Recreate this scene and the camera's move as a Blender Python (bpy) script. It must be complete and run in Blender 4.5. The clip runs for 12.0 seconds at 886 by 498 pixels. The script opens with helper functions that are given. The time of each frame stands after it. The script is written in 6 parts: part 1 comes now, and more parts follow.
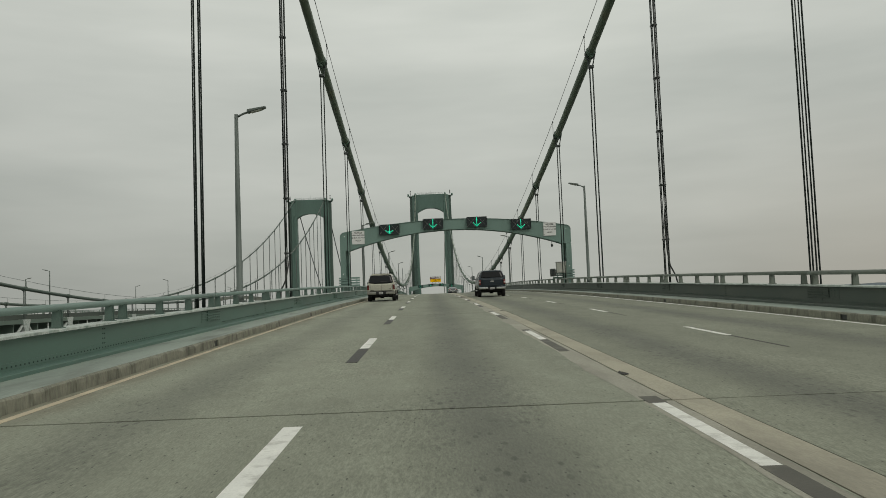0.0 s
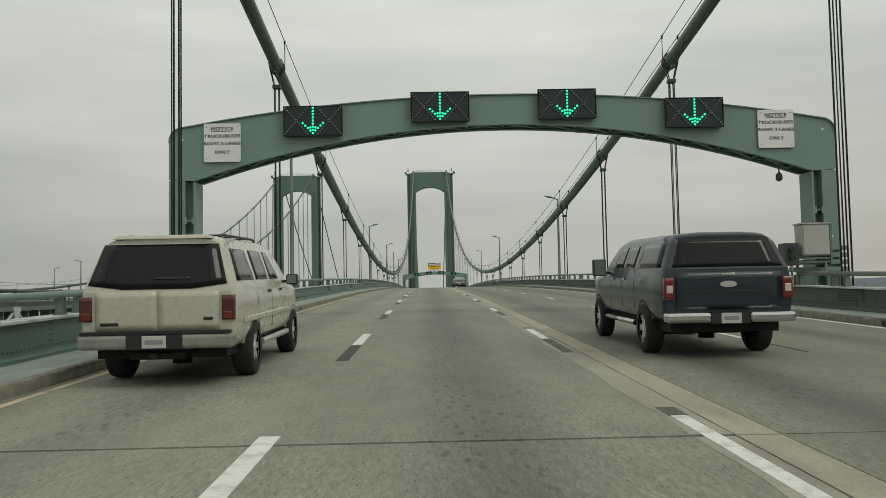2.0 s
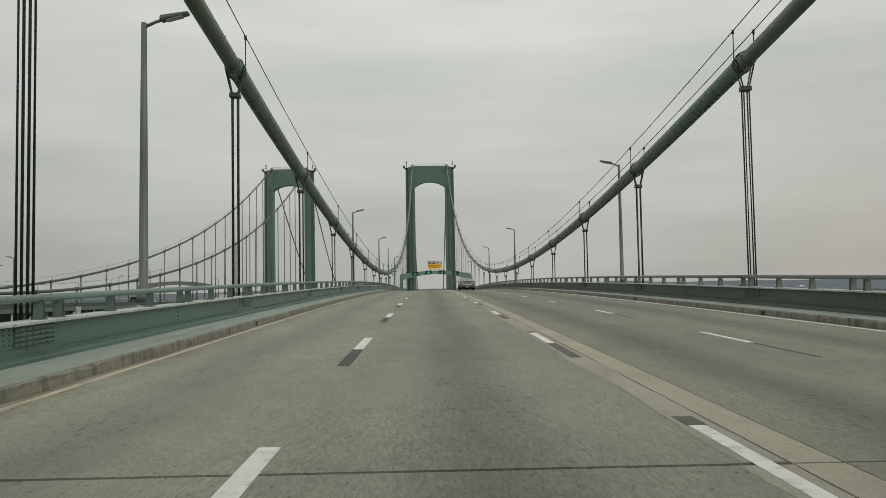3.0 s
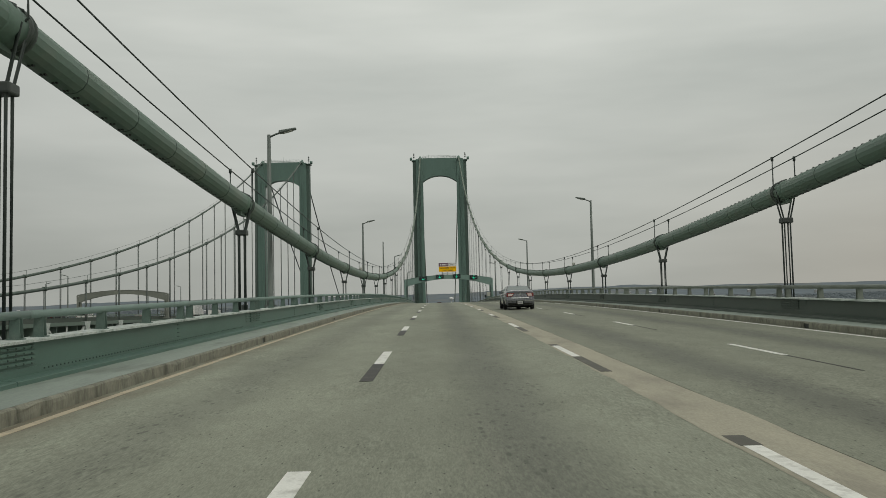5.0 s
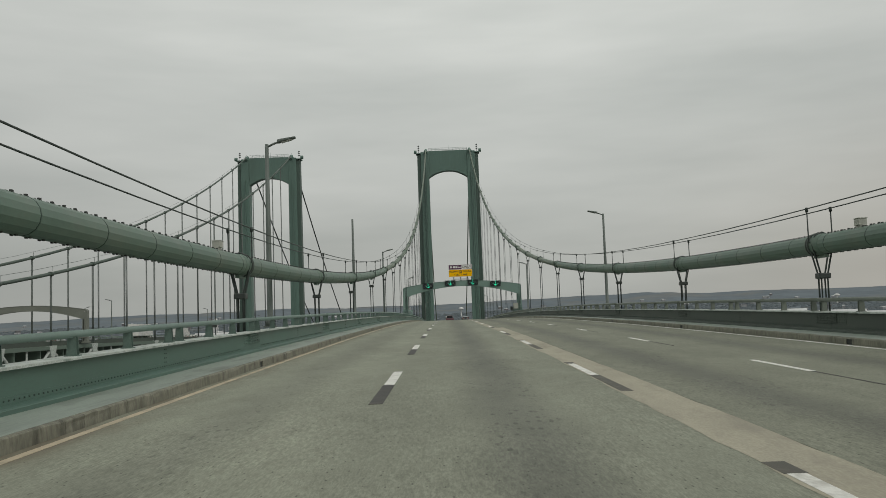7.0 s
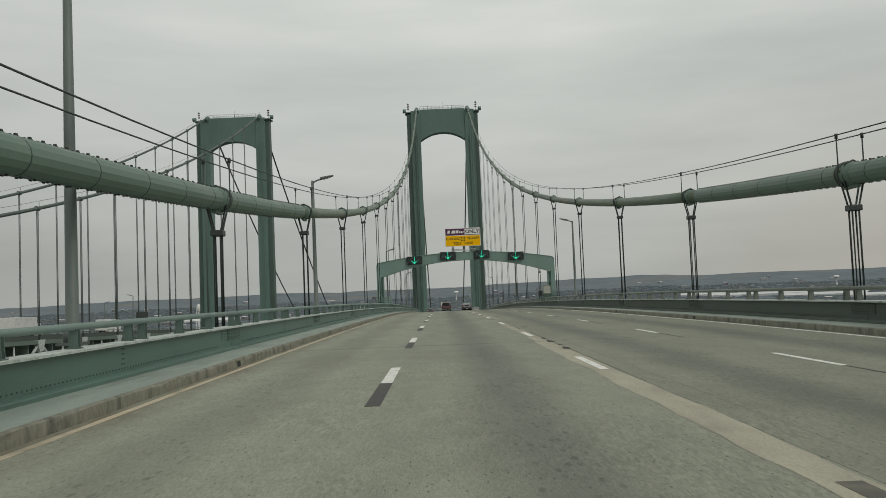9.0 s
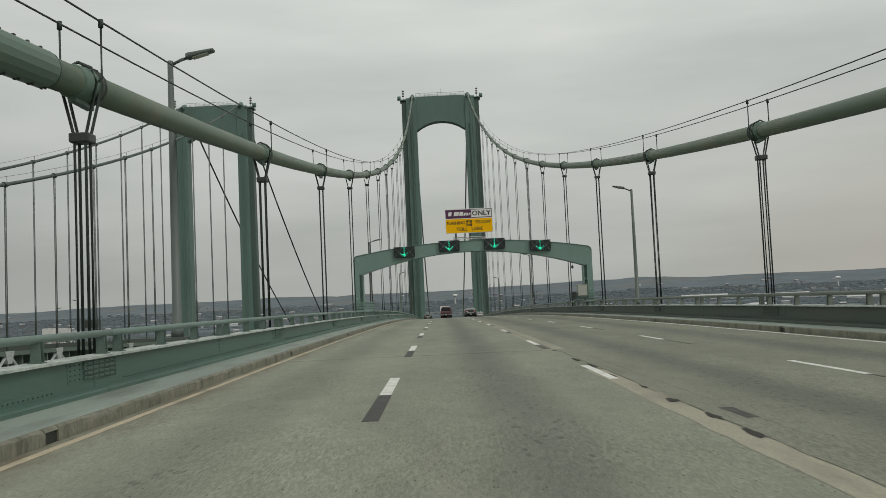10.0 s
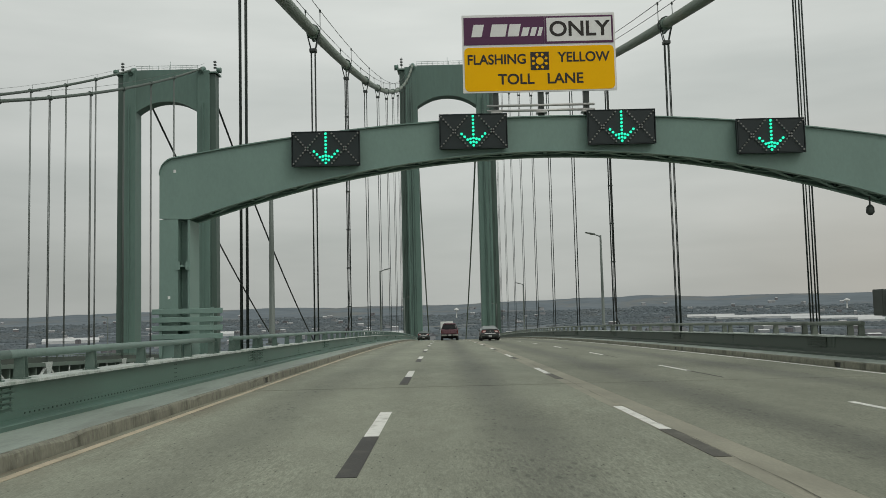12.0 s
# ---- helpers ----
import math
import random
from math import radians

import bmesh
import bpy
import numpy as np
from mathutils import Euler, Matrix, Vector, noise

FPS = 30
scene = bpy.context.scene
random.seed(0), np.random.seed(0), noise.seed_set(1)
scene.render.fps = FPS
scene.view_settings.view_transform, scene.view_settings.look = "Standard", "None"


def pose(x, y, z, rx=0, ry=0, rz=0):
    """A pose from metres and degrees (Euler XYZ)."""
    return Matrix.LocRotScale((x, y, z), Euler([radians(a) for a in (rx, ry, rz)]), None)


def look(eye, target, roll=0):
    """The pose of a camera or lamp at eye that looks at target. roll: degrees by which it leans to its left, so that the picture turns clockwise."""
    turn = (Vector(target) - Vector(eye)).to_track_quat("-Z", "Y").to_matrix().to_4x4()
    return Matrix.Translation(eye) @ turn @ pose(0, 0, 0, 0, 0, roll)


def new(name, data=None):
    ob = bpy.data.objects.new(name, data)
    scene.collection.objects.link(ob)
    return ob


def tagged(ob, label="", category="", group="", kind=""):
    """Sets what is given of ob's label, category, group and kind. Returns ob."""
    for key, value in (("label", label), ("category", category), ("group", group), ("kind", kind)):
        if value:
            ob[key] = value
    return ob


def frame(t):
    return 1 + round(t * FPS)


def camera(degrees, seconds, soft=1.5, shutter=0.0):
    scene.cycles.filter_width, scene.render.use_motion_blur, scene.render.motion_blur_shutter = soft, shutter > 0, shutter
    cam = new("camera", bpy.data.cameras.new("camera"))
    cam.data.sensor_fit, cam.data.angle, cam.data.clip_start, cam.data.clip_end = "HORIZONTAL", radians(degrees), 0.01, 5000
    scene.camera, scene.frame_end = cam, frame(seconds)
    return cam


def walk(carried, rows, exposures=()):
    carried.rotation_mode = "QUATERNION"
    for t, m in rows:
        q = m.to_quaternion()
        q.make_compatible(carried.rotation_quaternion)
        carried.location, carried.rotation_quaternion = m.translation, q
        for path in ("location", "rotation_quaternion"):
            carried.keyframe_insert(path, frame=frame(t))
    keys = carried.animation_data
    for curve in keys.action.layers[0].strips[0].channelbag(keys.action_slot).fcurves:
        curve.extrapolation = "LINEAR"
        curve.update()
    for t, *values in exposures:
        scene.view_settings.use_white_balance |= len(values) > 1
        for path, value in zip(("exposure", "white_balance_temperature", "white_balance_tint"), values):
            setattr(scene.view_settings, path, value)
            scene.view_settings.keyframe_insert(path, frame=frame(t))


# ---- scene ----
# ---- camera and walk ----
cam = camera(55.38, 12.0, soft=0.5)
CREST, CURVE = 248.55, 8.7e-5
EYE = 1.465


def deck(y):
    """Height of the roadway along the bridge: a long crest curve."""
    if y > 700:
        return -CURVE * (700 - CREST) ** 2 - 2 * CURVE * (700 - CREST) * (y - 700)
    return -CURVE * (y - CREST) ** 2


# seconds, across, along, yaw, pitch, roll
DRIVE = [
    (0.0, -2.348, 0.114, -0.843, 4.191, 2.167),
    (0.5, -2.388, 12.596, -1.043, 4.114, 1.179),
    (1.0, -2.374, 24.994, -0.924, 3.240, 1.624),
    (1.5, -2.371, 37.533, -1.046, 3.283, 1.639),
    (2.0, -2.335, 49.812, -1.026, 3.296, 1.133),
    (2.5, -2.367, 62.085, -1.037, 3.225, 1.795),
    (3.0, -2.410, 74.563, -1.082, 3.234, 1.025),
    (5.0, -2.637, 123.780, -0.404, 3.586, 1.336),
    (5.5, -2.606, 135.826, 0.009, 3.781, 1.446),
    (6.0, -2.629, 148.235, 0.220, 3.793, 1.615),
    (6.5, -2.644, 160.372, 0.278, 4.061, 1.843),
    (7.0, -2.667, 173.101, 0.253, 4.291, 2.009),
    (9.0, -2.781, 223.102, -0.100, 3.180, 2.316),
    (9.5, -2.787, 235.652, -0.105, 3.062, 2.784),
    (10.0, -2.819, 248.214, -0.179, 3.390, 2.609),
    (10.5, -2.881, 261.060, -0.278, 4.004, 1.965),
    (11.0, -2.833, 273.859, -0.190, 4.282, 1.602),
    (11.5, -2.830, 286.561, -0.116, 4.279, 1.496),
    (12.0, -2.813, 299.384, -0.110, 4.346, 1.365),
]
walk(cam, [(t, pose(x, y, deck(y) + EYE, 90 + p, r, a)) for t, x, y, a, p, r in DRIVE],
     exposures=[(0.0, -0.13, 6600, 8), (1.5, 0.02, 6620, 8), (2.0, 0.04, 6630, 8), (2.5, 0.05, 6580, 9), (3.0, 0.0, 6540, 11), (5.0, -0.12, 6550, 9), (6.5, -0.11, 6520, 10), (7.0, -0.12, 6480, 11), (9.5, -0.05, 6470, 10), (11.0, -0.05, 6420, 10), (12.0, 0.02, 6400, 10)])

# ---- sky and light ----
world = bpy.data.worlds.new("overcast")
scene.world = world
world.use_nodes = True
wn, wl = world.node_tree.nodes, world.node_tree.links
wn.clear()
w_out = wn.new("ShaderNodeOutputWorld")
w_bg = wn.new("ShaderNodeBackground")
w_sky = wn.new("ShaderNodeTexSky")
w_sky.sky_type, w_sky.sun_disc = "NISHITA", False
w_sky.sun_elevation, w_sky.sun_rotation = radians(48), radians(132)
w_sky.air_density, w_sky.dust_density = 1.0, 6.0
w_scale = wn.new("ShaderNodeMix")
w_scale.data_type, w_scale.blend_type = "RGBA", "MULTIPLY"
w_scale.inputs[0].default_value = 1.0
w_scale.inputs[7].default_value = (0.08, 0.08, 0.08, 1)
wl.new(w_sky.outputs[0], w_scale.inputs[6])
w_co = wn.new("ShaderNodeTexCoord")
w_map = wn.new("ShaderNodeMapping")
w_map.inputs["Scale"].default_value = (1.2, 1.2, 6.5)
w_map.inputs["Rotation"].default_value = (radians(4), radians(-3), 0.4)
w_noise = wn.new("ShaderNodeTexNoise")
w_noise.inputs["Scale"].default_value = 2.1
w_noise.inputs["Detail"].default_value = 4.0
w_noise.inputs["Roughness"].default_value = 0.52
w_ramp = wn.new("ShaderNodeValToRGB")
w_ramp.color_ramp.elements[0].position, w_ramp.color_ramp.elements[0].color = 0.3, (0.505, 0.528, 0.49, 1)
w_ramp.color_ramp.elements[1].position, w_ramp.color_ramp.elements[1].color = 0.7, (0.64, 0.658, 0.612, 1)
w_sep = wn.new("ShaderNodeSeparateXYZ")
w_high = wn.new("ShaderNodeMapRange")
w_high.inputs["From Min"].default_value, w_high.inputs["From Max"].default_value = -0.02, 0.34
w_high.inputs["To Min"].default_value, w_high.inputs["To Max"].default_value = 0.64, 1.1
w_lit = wn.new("ShaderNodeMix")
w_lit.data_type, w_lit.blend_type = "RGBA", "MULTIPLY"
w_lit.inputs[0].default_value = 1.0
# thinner cloud low in the east lets some warm light through
w_side = wn.new("ShaderNodeMapRange")
w_side.interpolation_type = "SMOOTHSTEP"
w_side.inputs["From Min"].default_value, w_side.inputs["From Max"].default_value = 0.12, 0.6
w_lowc = wn.new("ShaderNodeMapRange")
w_lowc.interpolation_type = "SMOOTHSTEP"
w_lowc.inputs["From Min"].default_value, w_lowc.inputs["From Max"].default_value = 0.26, 0.0
w_lowc.inputs["To Max"].default_value = 0.5
w_warm = wn.new("ShaderNodeMath")
w_warm.operation = "MULTIPLY"
w_glow = wn.new("ShaderNodeMix")
w_glow.data_type = "RGBA"
w_glow.inputs[7].default_value = (0.54, 0.485, 0.405, 1)
w_mix = wn.new("ShaderNodeMix")
w_mix.data_type = "RGBA"
w_mix.inputs[0].default_value = 0.9
wl.new(w_co.outputs["Generated"], w_map.inputs[0])
wl.new(w_map.outputs[0], w_noise.inputs["Vector"])
wl.new(w_noise.outputs[0], w_ramp.inputs[0])
wl.new(w_co.outputs["Generated"], w_sep.inputs[0])
wl.new(w_sep.outputs[2], w_high.inputs[0])
wl.new(w_ramp.outputs[0], w_lit.inputs[6])
wl.new(w_high.outputs[0], w_lit.inputs[7])
wl.new(w_scale.outputs[2], w_mix.inputs[6])
wl.new(w_sep.outputs[0], w_side.inputs[0])
wl.new(w_sep.outputs[2], w_lowc.inputs[0])
wl.new(w_side.outputs[0], w_warm.inputs[0])
wl.new(w_lowc.outputs[0], w_warm.inputs[1])
wl.new(w_warm.outputs[0], w_glow.inputs[0])
# the cloud is a little thinner ahead
w_ahead = wn.new("ShaderNodeMapRange")
w_ahead.interpolation_type = "SMOOTHSTEP"
w_ahead.inputs["From Min"].default_value, w_ahead.inputs["From Max"].default_value = 0.82, 1.0
w_ahead.inputs["To Min"].default_value, w_ahead.inputs["To Max"].default_value = 1.0, 1.13
w_thin = wn.new("ShaderNodeMix")
w_thin.data_type, w_thin.blend_type = "RGBA", "MULTIPLY"
w_thin.inputs[0].default_value = 1.0
wl.new(w_sep.outputs[1], w_ahead.inputs[0])
wl.new(w_lit.outputs[2], w_thin.inputs[6])
wl.new(w_ahead.outputs[0], w_thin.inputs[7])
# and over the eastern half
w_east = wn.new("ShaderNodeMapRange")
w_east.interpolation_type = "SMOOTHSTEP"
w_east.inputs["From Min"].default_value, w_east.inputs["From Max"].default_value = -0.3, 0.25
w_east.inputs["To Min"].default_value, w_east.inputs["To Max"].default_value = 0.99, 1.035
w_bright = wn.new("ShaderNodeMix")
w_bright.data_type, w_bright.blend_type = "RGBA", "MULTIPLY"
w_bright.inputs[0].default_value = 1.0
wl.new(w_sep.outputs[0], w_east.inputs[0])
wl.new(w_thin.outputs[2], w_bright.inputs[6])
wl.new(w_east.outputs[0], w_bright.inputs[7])
wl.new(w_bright.outputs[2], w_glow.inputs[6])
wl.new(w_glow.outputs[2], w_mix.inputs[7])
wl.new(w_mix.outputs[2], w_bg.inputs[0])
w_bg.inputs[1].default_value = 1.0
wl.new(w_bg.outputs[0], w_out.inputs[0])

sun = new("sun", bpy.data.lights.new("sun", "SUN"))
sun.data.energy, sun.data.angle, sun.data.color = 0.7, radians(25), (1.0, 0.97, 0.92)
sun.matrix_world = look((48, -43, 72), (0, 0, 0))
scene.view_settings.exposure = 0.0

# ---- materials ----


def mat(name, base, rough=0.6, metal=0.0, vary=0.15, grain=8.0, fine=60.0, bump=0.15, dirt=None, dirt_amt=0.0, dirt_scale=1.2,
        stretch=(1, 1, 1), spec=0.5, hue=0.0):
    """Painted or mineral surface: two scales of tone, optional stains, fine relief."""
    m = bpy.data.materials.new(name)
    m.use_nodes = True
    n, l = m.node_tree.nodes, m.node_tree.links
    b = n["Principled BSDF"]
    b.inputs["Metallic"].default_value = metal
    b.inputs["Specular IOR Level"].default_value = spec
    geo = n.new("ShaderNodeNewGeometry")
    mp = n.new("ShaderNodeMapping")
    mp.inputs["Scale"].default_value = stretch
    l.new(geo.outputs["Position"], mp.inputs[0])
    big, small = n.new("ShaderNodeTexNoise"), n.new("ShaderNodeTexNoise")
    big.inputs["Scale"].default_value, big.inputs["Detail"].default_value = grain, 4
    small.inputs["Scale"].default_value, small.inputs["Detail"].default_value = fine, 3
    l.new(mp.outputs[0], big.inputs["Vector"])
    l.new(mp.outputs[0], small.inputs["Vector"])
    add = n.new("ShaderNodeMath")
    add.operation = "ADD"
    l.new(big.outputs[0], add.inputs[0])
    l.new(small.outputs[0], add.inputs[1])
    tone = n.new("ShaderNodeMapRange")
    tone.inputs["From Min"].default_value, tone.inputs["From Max"].default_value = 0.6, 1.4
    tone.inputs["To Min"].default_value, tone.inputs["To Max"].default_value = 1 - vary, 1 + vary
    l.new(add.outputs[0], tone.inputs[0])
    col = n.new("ShaderNodeMix")
    col.data_type, col.blend_type = "RGBA", "MULTIPLY"
    col.inputs[0].default_value = 1.0
    col.inputs[6].default_value = (*base, 1)
    l.new(tone.outputs[0], col.inputs[7])
    last = col.outputs[2]
    if hue:
        info = n.new("ShaderNodeObjectInfo")
        rng = n.new("ShaderNodeMapRange")
        rng.inputs["To Min"].default_value, rng.inputs["To Max"].default_value = 1 - hue, 1 + hue
        l.new(info.outputs["Random"], rng.inputs[0])
        pm = n.new("ShaderNodeMix")
        pm.data_type, pm.blend_type = "RGBA", "MULTIPLY"
        pm.inputs[0].default_value = 1.0
        l.new(last, pm.inputs[6])
        l.new(rng.outputs[0], pm.inputs[7])
        last = pm.outputs[2]
    if dirt:
        dn = n.new("ShaderNodeTexNoise")
        dn.inputs["Scale"].default_value, dn.inputs["Detail"].default_value = dirt_scale, 7
        dn.inputs["Roughness"].default_value = 0.65
        l.new(mp.outputs[0], dn.inputs["Vector"])
        dr = n.new("ShaderNodeMapRange")
        dr.inputs["From Min"].default_value, dr.inputs["From Max"].default_value = 0.5, 0.72
        dr.inputs["To Min"].default_value, dr.inputs["To Max"].default_value = 0.0, dirt_amt
        l.new(dn.outputs[0], dr.inputs[0])
        dm = n.new("ShaderNodeMix")
        dm.data_type = "RGBA"
        dm.inputs[7].default_value = (*dirt, 1)
        l.new(dr.outputs[0], dm.inputs[0])
        l.new(last, dm.inputs[6])
        last = dm.outputs[2]
    l.new(last, b.inputs["Base Color"])
    ro = n.new("ShaderNodeMapRange")
    ro.inputs["From Min"].default_value, ro.inputs["From Max"].default_value = 0.6, 1.4
    ro.inputs["To Min"].default_value, ro.inputs["To Max"].default_value = max(0.02, rough - 0.1), min(1, rough + 0.1)
    l.new(add.outputs[0], ro.inputs[0])
    l.new(ro.outputs[0], b.inputs["Roughness"])
    if bump:
        bu = n.new("ShaderNodeBump")
        bu.inputs["Strength"].default_value, bu.inputs["Distance"].default_value = bump, 0.01
        l.new(small.outputs[0], bu.inputs["Height"])
        l.new(bu.outputs[0], b.inputs["Normal"])
    return m


def plain(name, base, rough=0.4, metal=0.0, emit=None, power=0.0, coat=0.0, alpha=None):
    m = bpy.data.materials.new(name)
    m.use_nodes = True
    b = m.node_tree.nodes["Principled BSDF"]
    b.inputs["Base Color"].default_value = (*base, 1)
    b.inputs["Roughness"].default_value, b.inputs["Metallic"].default_value = rough, metal
    b.inputs["Coat Weight"].default_value = coat
    if emit:
        b.inputs["Emission Color"].default_value = (*emit, 1)
        b.inputs["Emission Strength"].default_value = power
    return m


GREEN = (0.115, 0.178, 0.143)
M_STEEL = mat("green_paint", GREEN, 0.5, 0, 0.12, 1.3, 25, 0.1, (0.09, 0.115, 0.09), 0.55, 0.7, (1, 1, 0.35))
M_GANTRY = mat("gantry_paint", (0.192, 0.292, 0.255), 0.52, 0, 0.08, 0.9, 18, 0.06, (0.145, 0.21, 0.18), 0.4, 0.5, (1, 1, 0.5))
M_GIRDER = mat("green_paint_girder", (0.09, 0.162, 0.13), 0.48, 0, 0.18, 0.9, 20, 0.12, (0.055, 0.085, 0.068), 0.45, 0.5, (1, 0.4, 2.0))
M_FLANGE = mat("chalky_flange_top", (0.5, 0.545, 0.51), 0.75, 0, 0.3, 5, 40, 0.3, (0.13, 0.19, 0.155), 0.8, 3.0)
M_RAIL = mat("green_paint_chalked", (0.18, 0.252, 0.226), 0.6, 0, 0.14, 3, 40, 0.12, (0.14, 0.2, 0.165), 0.5, 1.5)
M_LEDGE = mat("walkway_plate", (0.262, 0.308, 0.268), 0.62, 0, 0.25, 1.2, 18, 0.15, (0.13, 0.145, 0.12), 0.8, 1.1, (1.6, 0.3, 1))
M_CABLE = mat("cable_wrap_paint", (0.125, 0.172, 0.126), 0.5, 0, 0.18, 0.8, 14, 0.12, (0.2, 0.2, 0.13), 0.65, 0.35)
M_COVER = mat("cable_cover_paint", (0.112, 0.176, 0.137), 0.5, 0, 0.2, 1.3, 16, 0.15, (0.18, 0.208, 0.16), 0.6, 0.9, (1, 0.6, 1))
M_ROPE = mat("suspender_wire", (0.042, 0.056, 0.05), 0.6, 0.1, 0.12, 0.5, 4, 0.0)
M_BOLT = plain("dark_bolt", (0.03, 0.034, 0.03), 0.6)
# East girder and rail: weathered paint with their backlit shade mixed into the colour.
M_GIRDER_E = mat("weathered_girder_shaded", (0.07, 0.09, 0.074), 0.6, 0, 0.22, 0.9, 20, 0.15, (0.12, 0.125, 0.1), 0.4, 0.6, (1, 0.4, 2.0))
M_RAIL_E = mat("weathered_rail_shaded", (0.17, 0.195, 0.165), 0.6, 0, 0.18, 3, 40, 0.12, (0.09, 0.1, 0.082), 0.6, 1.2)
M_RIVET = mat("dark_rivet", (0.05, 0.08, 0.064), 0.6, 0, 0.2)
# Paler copy of the suspender wire: paling with distance is put into the colour.
M_FAR_ROPE = mat("far_wire_paled", (0.12, 0.142, 0.13), 0.6, 0.1, 0.15, 1, 10, 0.0)
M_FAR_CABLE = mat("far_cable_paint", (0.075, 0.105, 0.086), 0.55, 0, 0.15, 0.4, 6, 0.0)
M_POLE = mat("weathered_pole", (0.14, 0.165, 0.15), 0.55, 0.2, 0.15, 2, 30, 0.1)
M_TOWER = mat("tower_paint", (0.117, 0.196, 0.165), 0.55, 0, 0.14, 0.14, 1.6, 0.05, (0.08, 0.115, 0.092), 0.5, 0.1, (1, 1, 0.25))
# Darker copy of the tower paint, holding the shade of the set-back cells.
M_TOWER_SHADE = mat("tower_paint_shaded", (0.07, 0.112, 0.092), 0.55, 0, 0.14, 0.14, 1.6, 0.05, (0.05, 0.075, 0.06), 0.5, 0.1, (1, 1, 0.25))
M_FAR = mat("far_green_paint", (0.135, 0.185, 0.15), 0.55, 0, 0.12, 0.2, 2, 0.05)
M_KERB = mat("kerb_concrete", (0.215, 0.215, 0.168), 0.88, 0, 0.35, 5, 30, 0.9, (0.036, 0.034, 0.026), 0.8, 3.6, (1, 0.8, 0.3))
M_JOINT = mat("joint_filler", (0.03, 0.028, 0.024), 0.9, 0, 0.2)
M_BAND = mat("repair_concrete", (0.365, 0.342, 0.265), 0.85, 0, 0.24, 1.6, 45, 0.5, (0.21, 0.195, 0.155), 0.7, 1.3, (1, 0.3, 1))
M_STRIP = mat("older_repair_concrete", (0.325, 0.315, 0.26), 0.85, 0, 0.25, 1.6, 45, 0.5, (0.2, 0.19, 0.155), 0.8, 1.3, (1, 0.3, 1))
M_BLACK_WORN = mat("worn_contrast_paint", (0.085, 0.082, 0.068), 0.75, 0, 0.3, 2, 50, 0.2, (0.17, 0.165, 0.13), 0.7, 2.5)
M_WORN = mat("worn_strip_concrete", (0.3, 0.29, 0.226), 0.85, 0, 0.2, 1.6, 45, 0.5, (0.215, 0.21, 0.165), 0.8, 1.3, (1, 0.3, 1))
M_WHITE = mat("white_road_paint", (0.76, 0.76, 0.71), 0.6, 0, 0.12, 3, 50, 0.2, (0.3, 0.29, 0.245), 0.75, 4.0)
M_BLACK = mat("black_contrast_paint", (0.048, 0.046, 0.042), 0.7, 0, 0.3, 2, 50, 0.2, (0.14, 0.135, 0.11), 0.5, 2.0)
M_YELLOW = mat("yellow_edge_paint", (0.5, 0.425, 0.3), 0.65, 0, 0.25, 2.5, 40, 0.2, (0.24, 0.215, 0.16), 1.0, 1.6, (1, 0.6, 1))
M_POT = mat("broken_concrete", (0.035, 0.033, 0.028), 0.95, 0, 0.4, 6, 50, 0.6)
M_LED_ON = plain("led_green_lit", (0.02, 0.4, 0.25), 0.4, 0, (0.02, 0.85, 0.47), 1.15)
M_LED_OFF = plain("led_unlit", (0.27, 0.27, 0.26), 0.4)
M_BOX = plain("signal_black", (0.016, 0.025, 0.026), 0.6)
M_SIGN_W = mat("sign_white_sheet", (0.82, 0.82, 0.8), 0.45, 0, 0.05, 2, 20, 0.0)
M_SIGN_Y = mat("sign_yellow_sheet", (1.0, 0.535, 0.0), 0.55, 0, 0.04, 2, 20, 0.0, spec=0.12)
M_SIGN_P = mat("sign_purple_sheet", (0.115, 0.045, 0.1), 0.5, 0, 0.05, 2, 20, 0.0, spec=0.2)
M_TEXT = plain("sign_black_legend", (0.02, 0.016, 0.012), 0.6)
M_ALU = mat("aluminium", (0.5, 0.5, 0.48), 0.45, 0.6, 0.1, 3, 40, 0.05)
M_CAB = mat("cabinet_grey", (0.42, 0.43, 0.38), 0.5, 0, 0.12, 2, 20, 0.05)
M_DARKBAND = mat("grimy_band_paint", (0.045, 0.06, 0.05), 0.6, 0, 0.35, 6, 40, 0.3, (0.11, 0.145, 0.12), 0.6, 5.0)
M_POST = mat("post_paint", (0.1, 0.152, 0.128), 0.55, 0, 0.2, 4, 40, 0.15, (0.17, 0.21, 0.18), 0.5, 3.0)
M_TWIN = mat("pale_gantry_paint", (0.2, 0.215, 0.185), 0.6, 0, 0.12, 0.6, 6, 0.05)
M_DARKBOX = mat("dark_housing", (0.05, 0.06, 0.055), 0.5, 0, 0.15, 2, 20, 0.05)


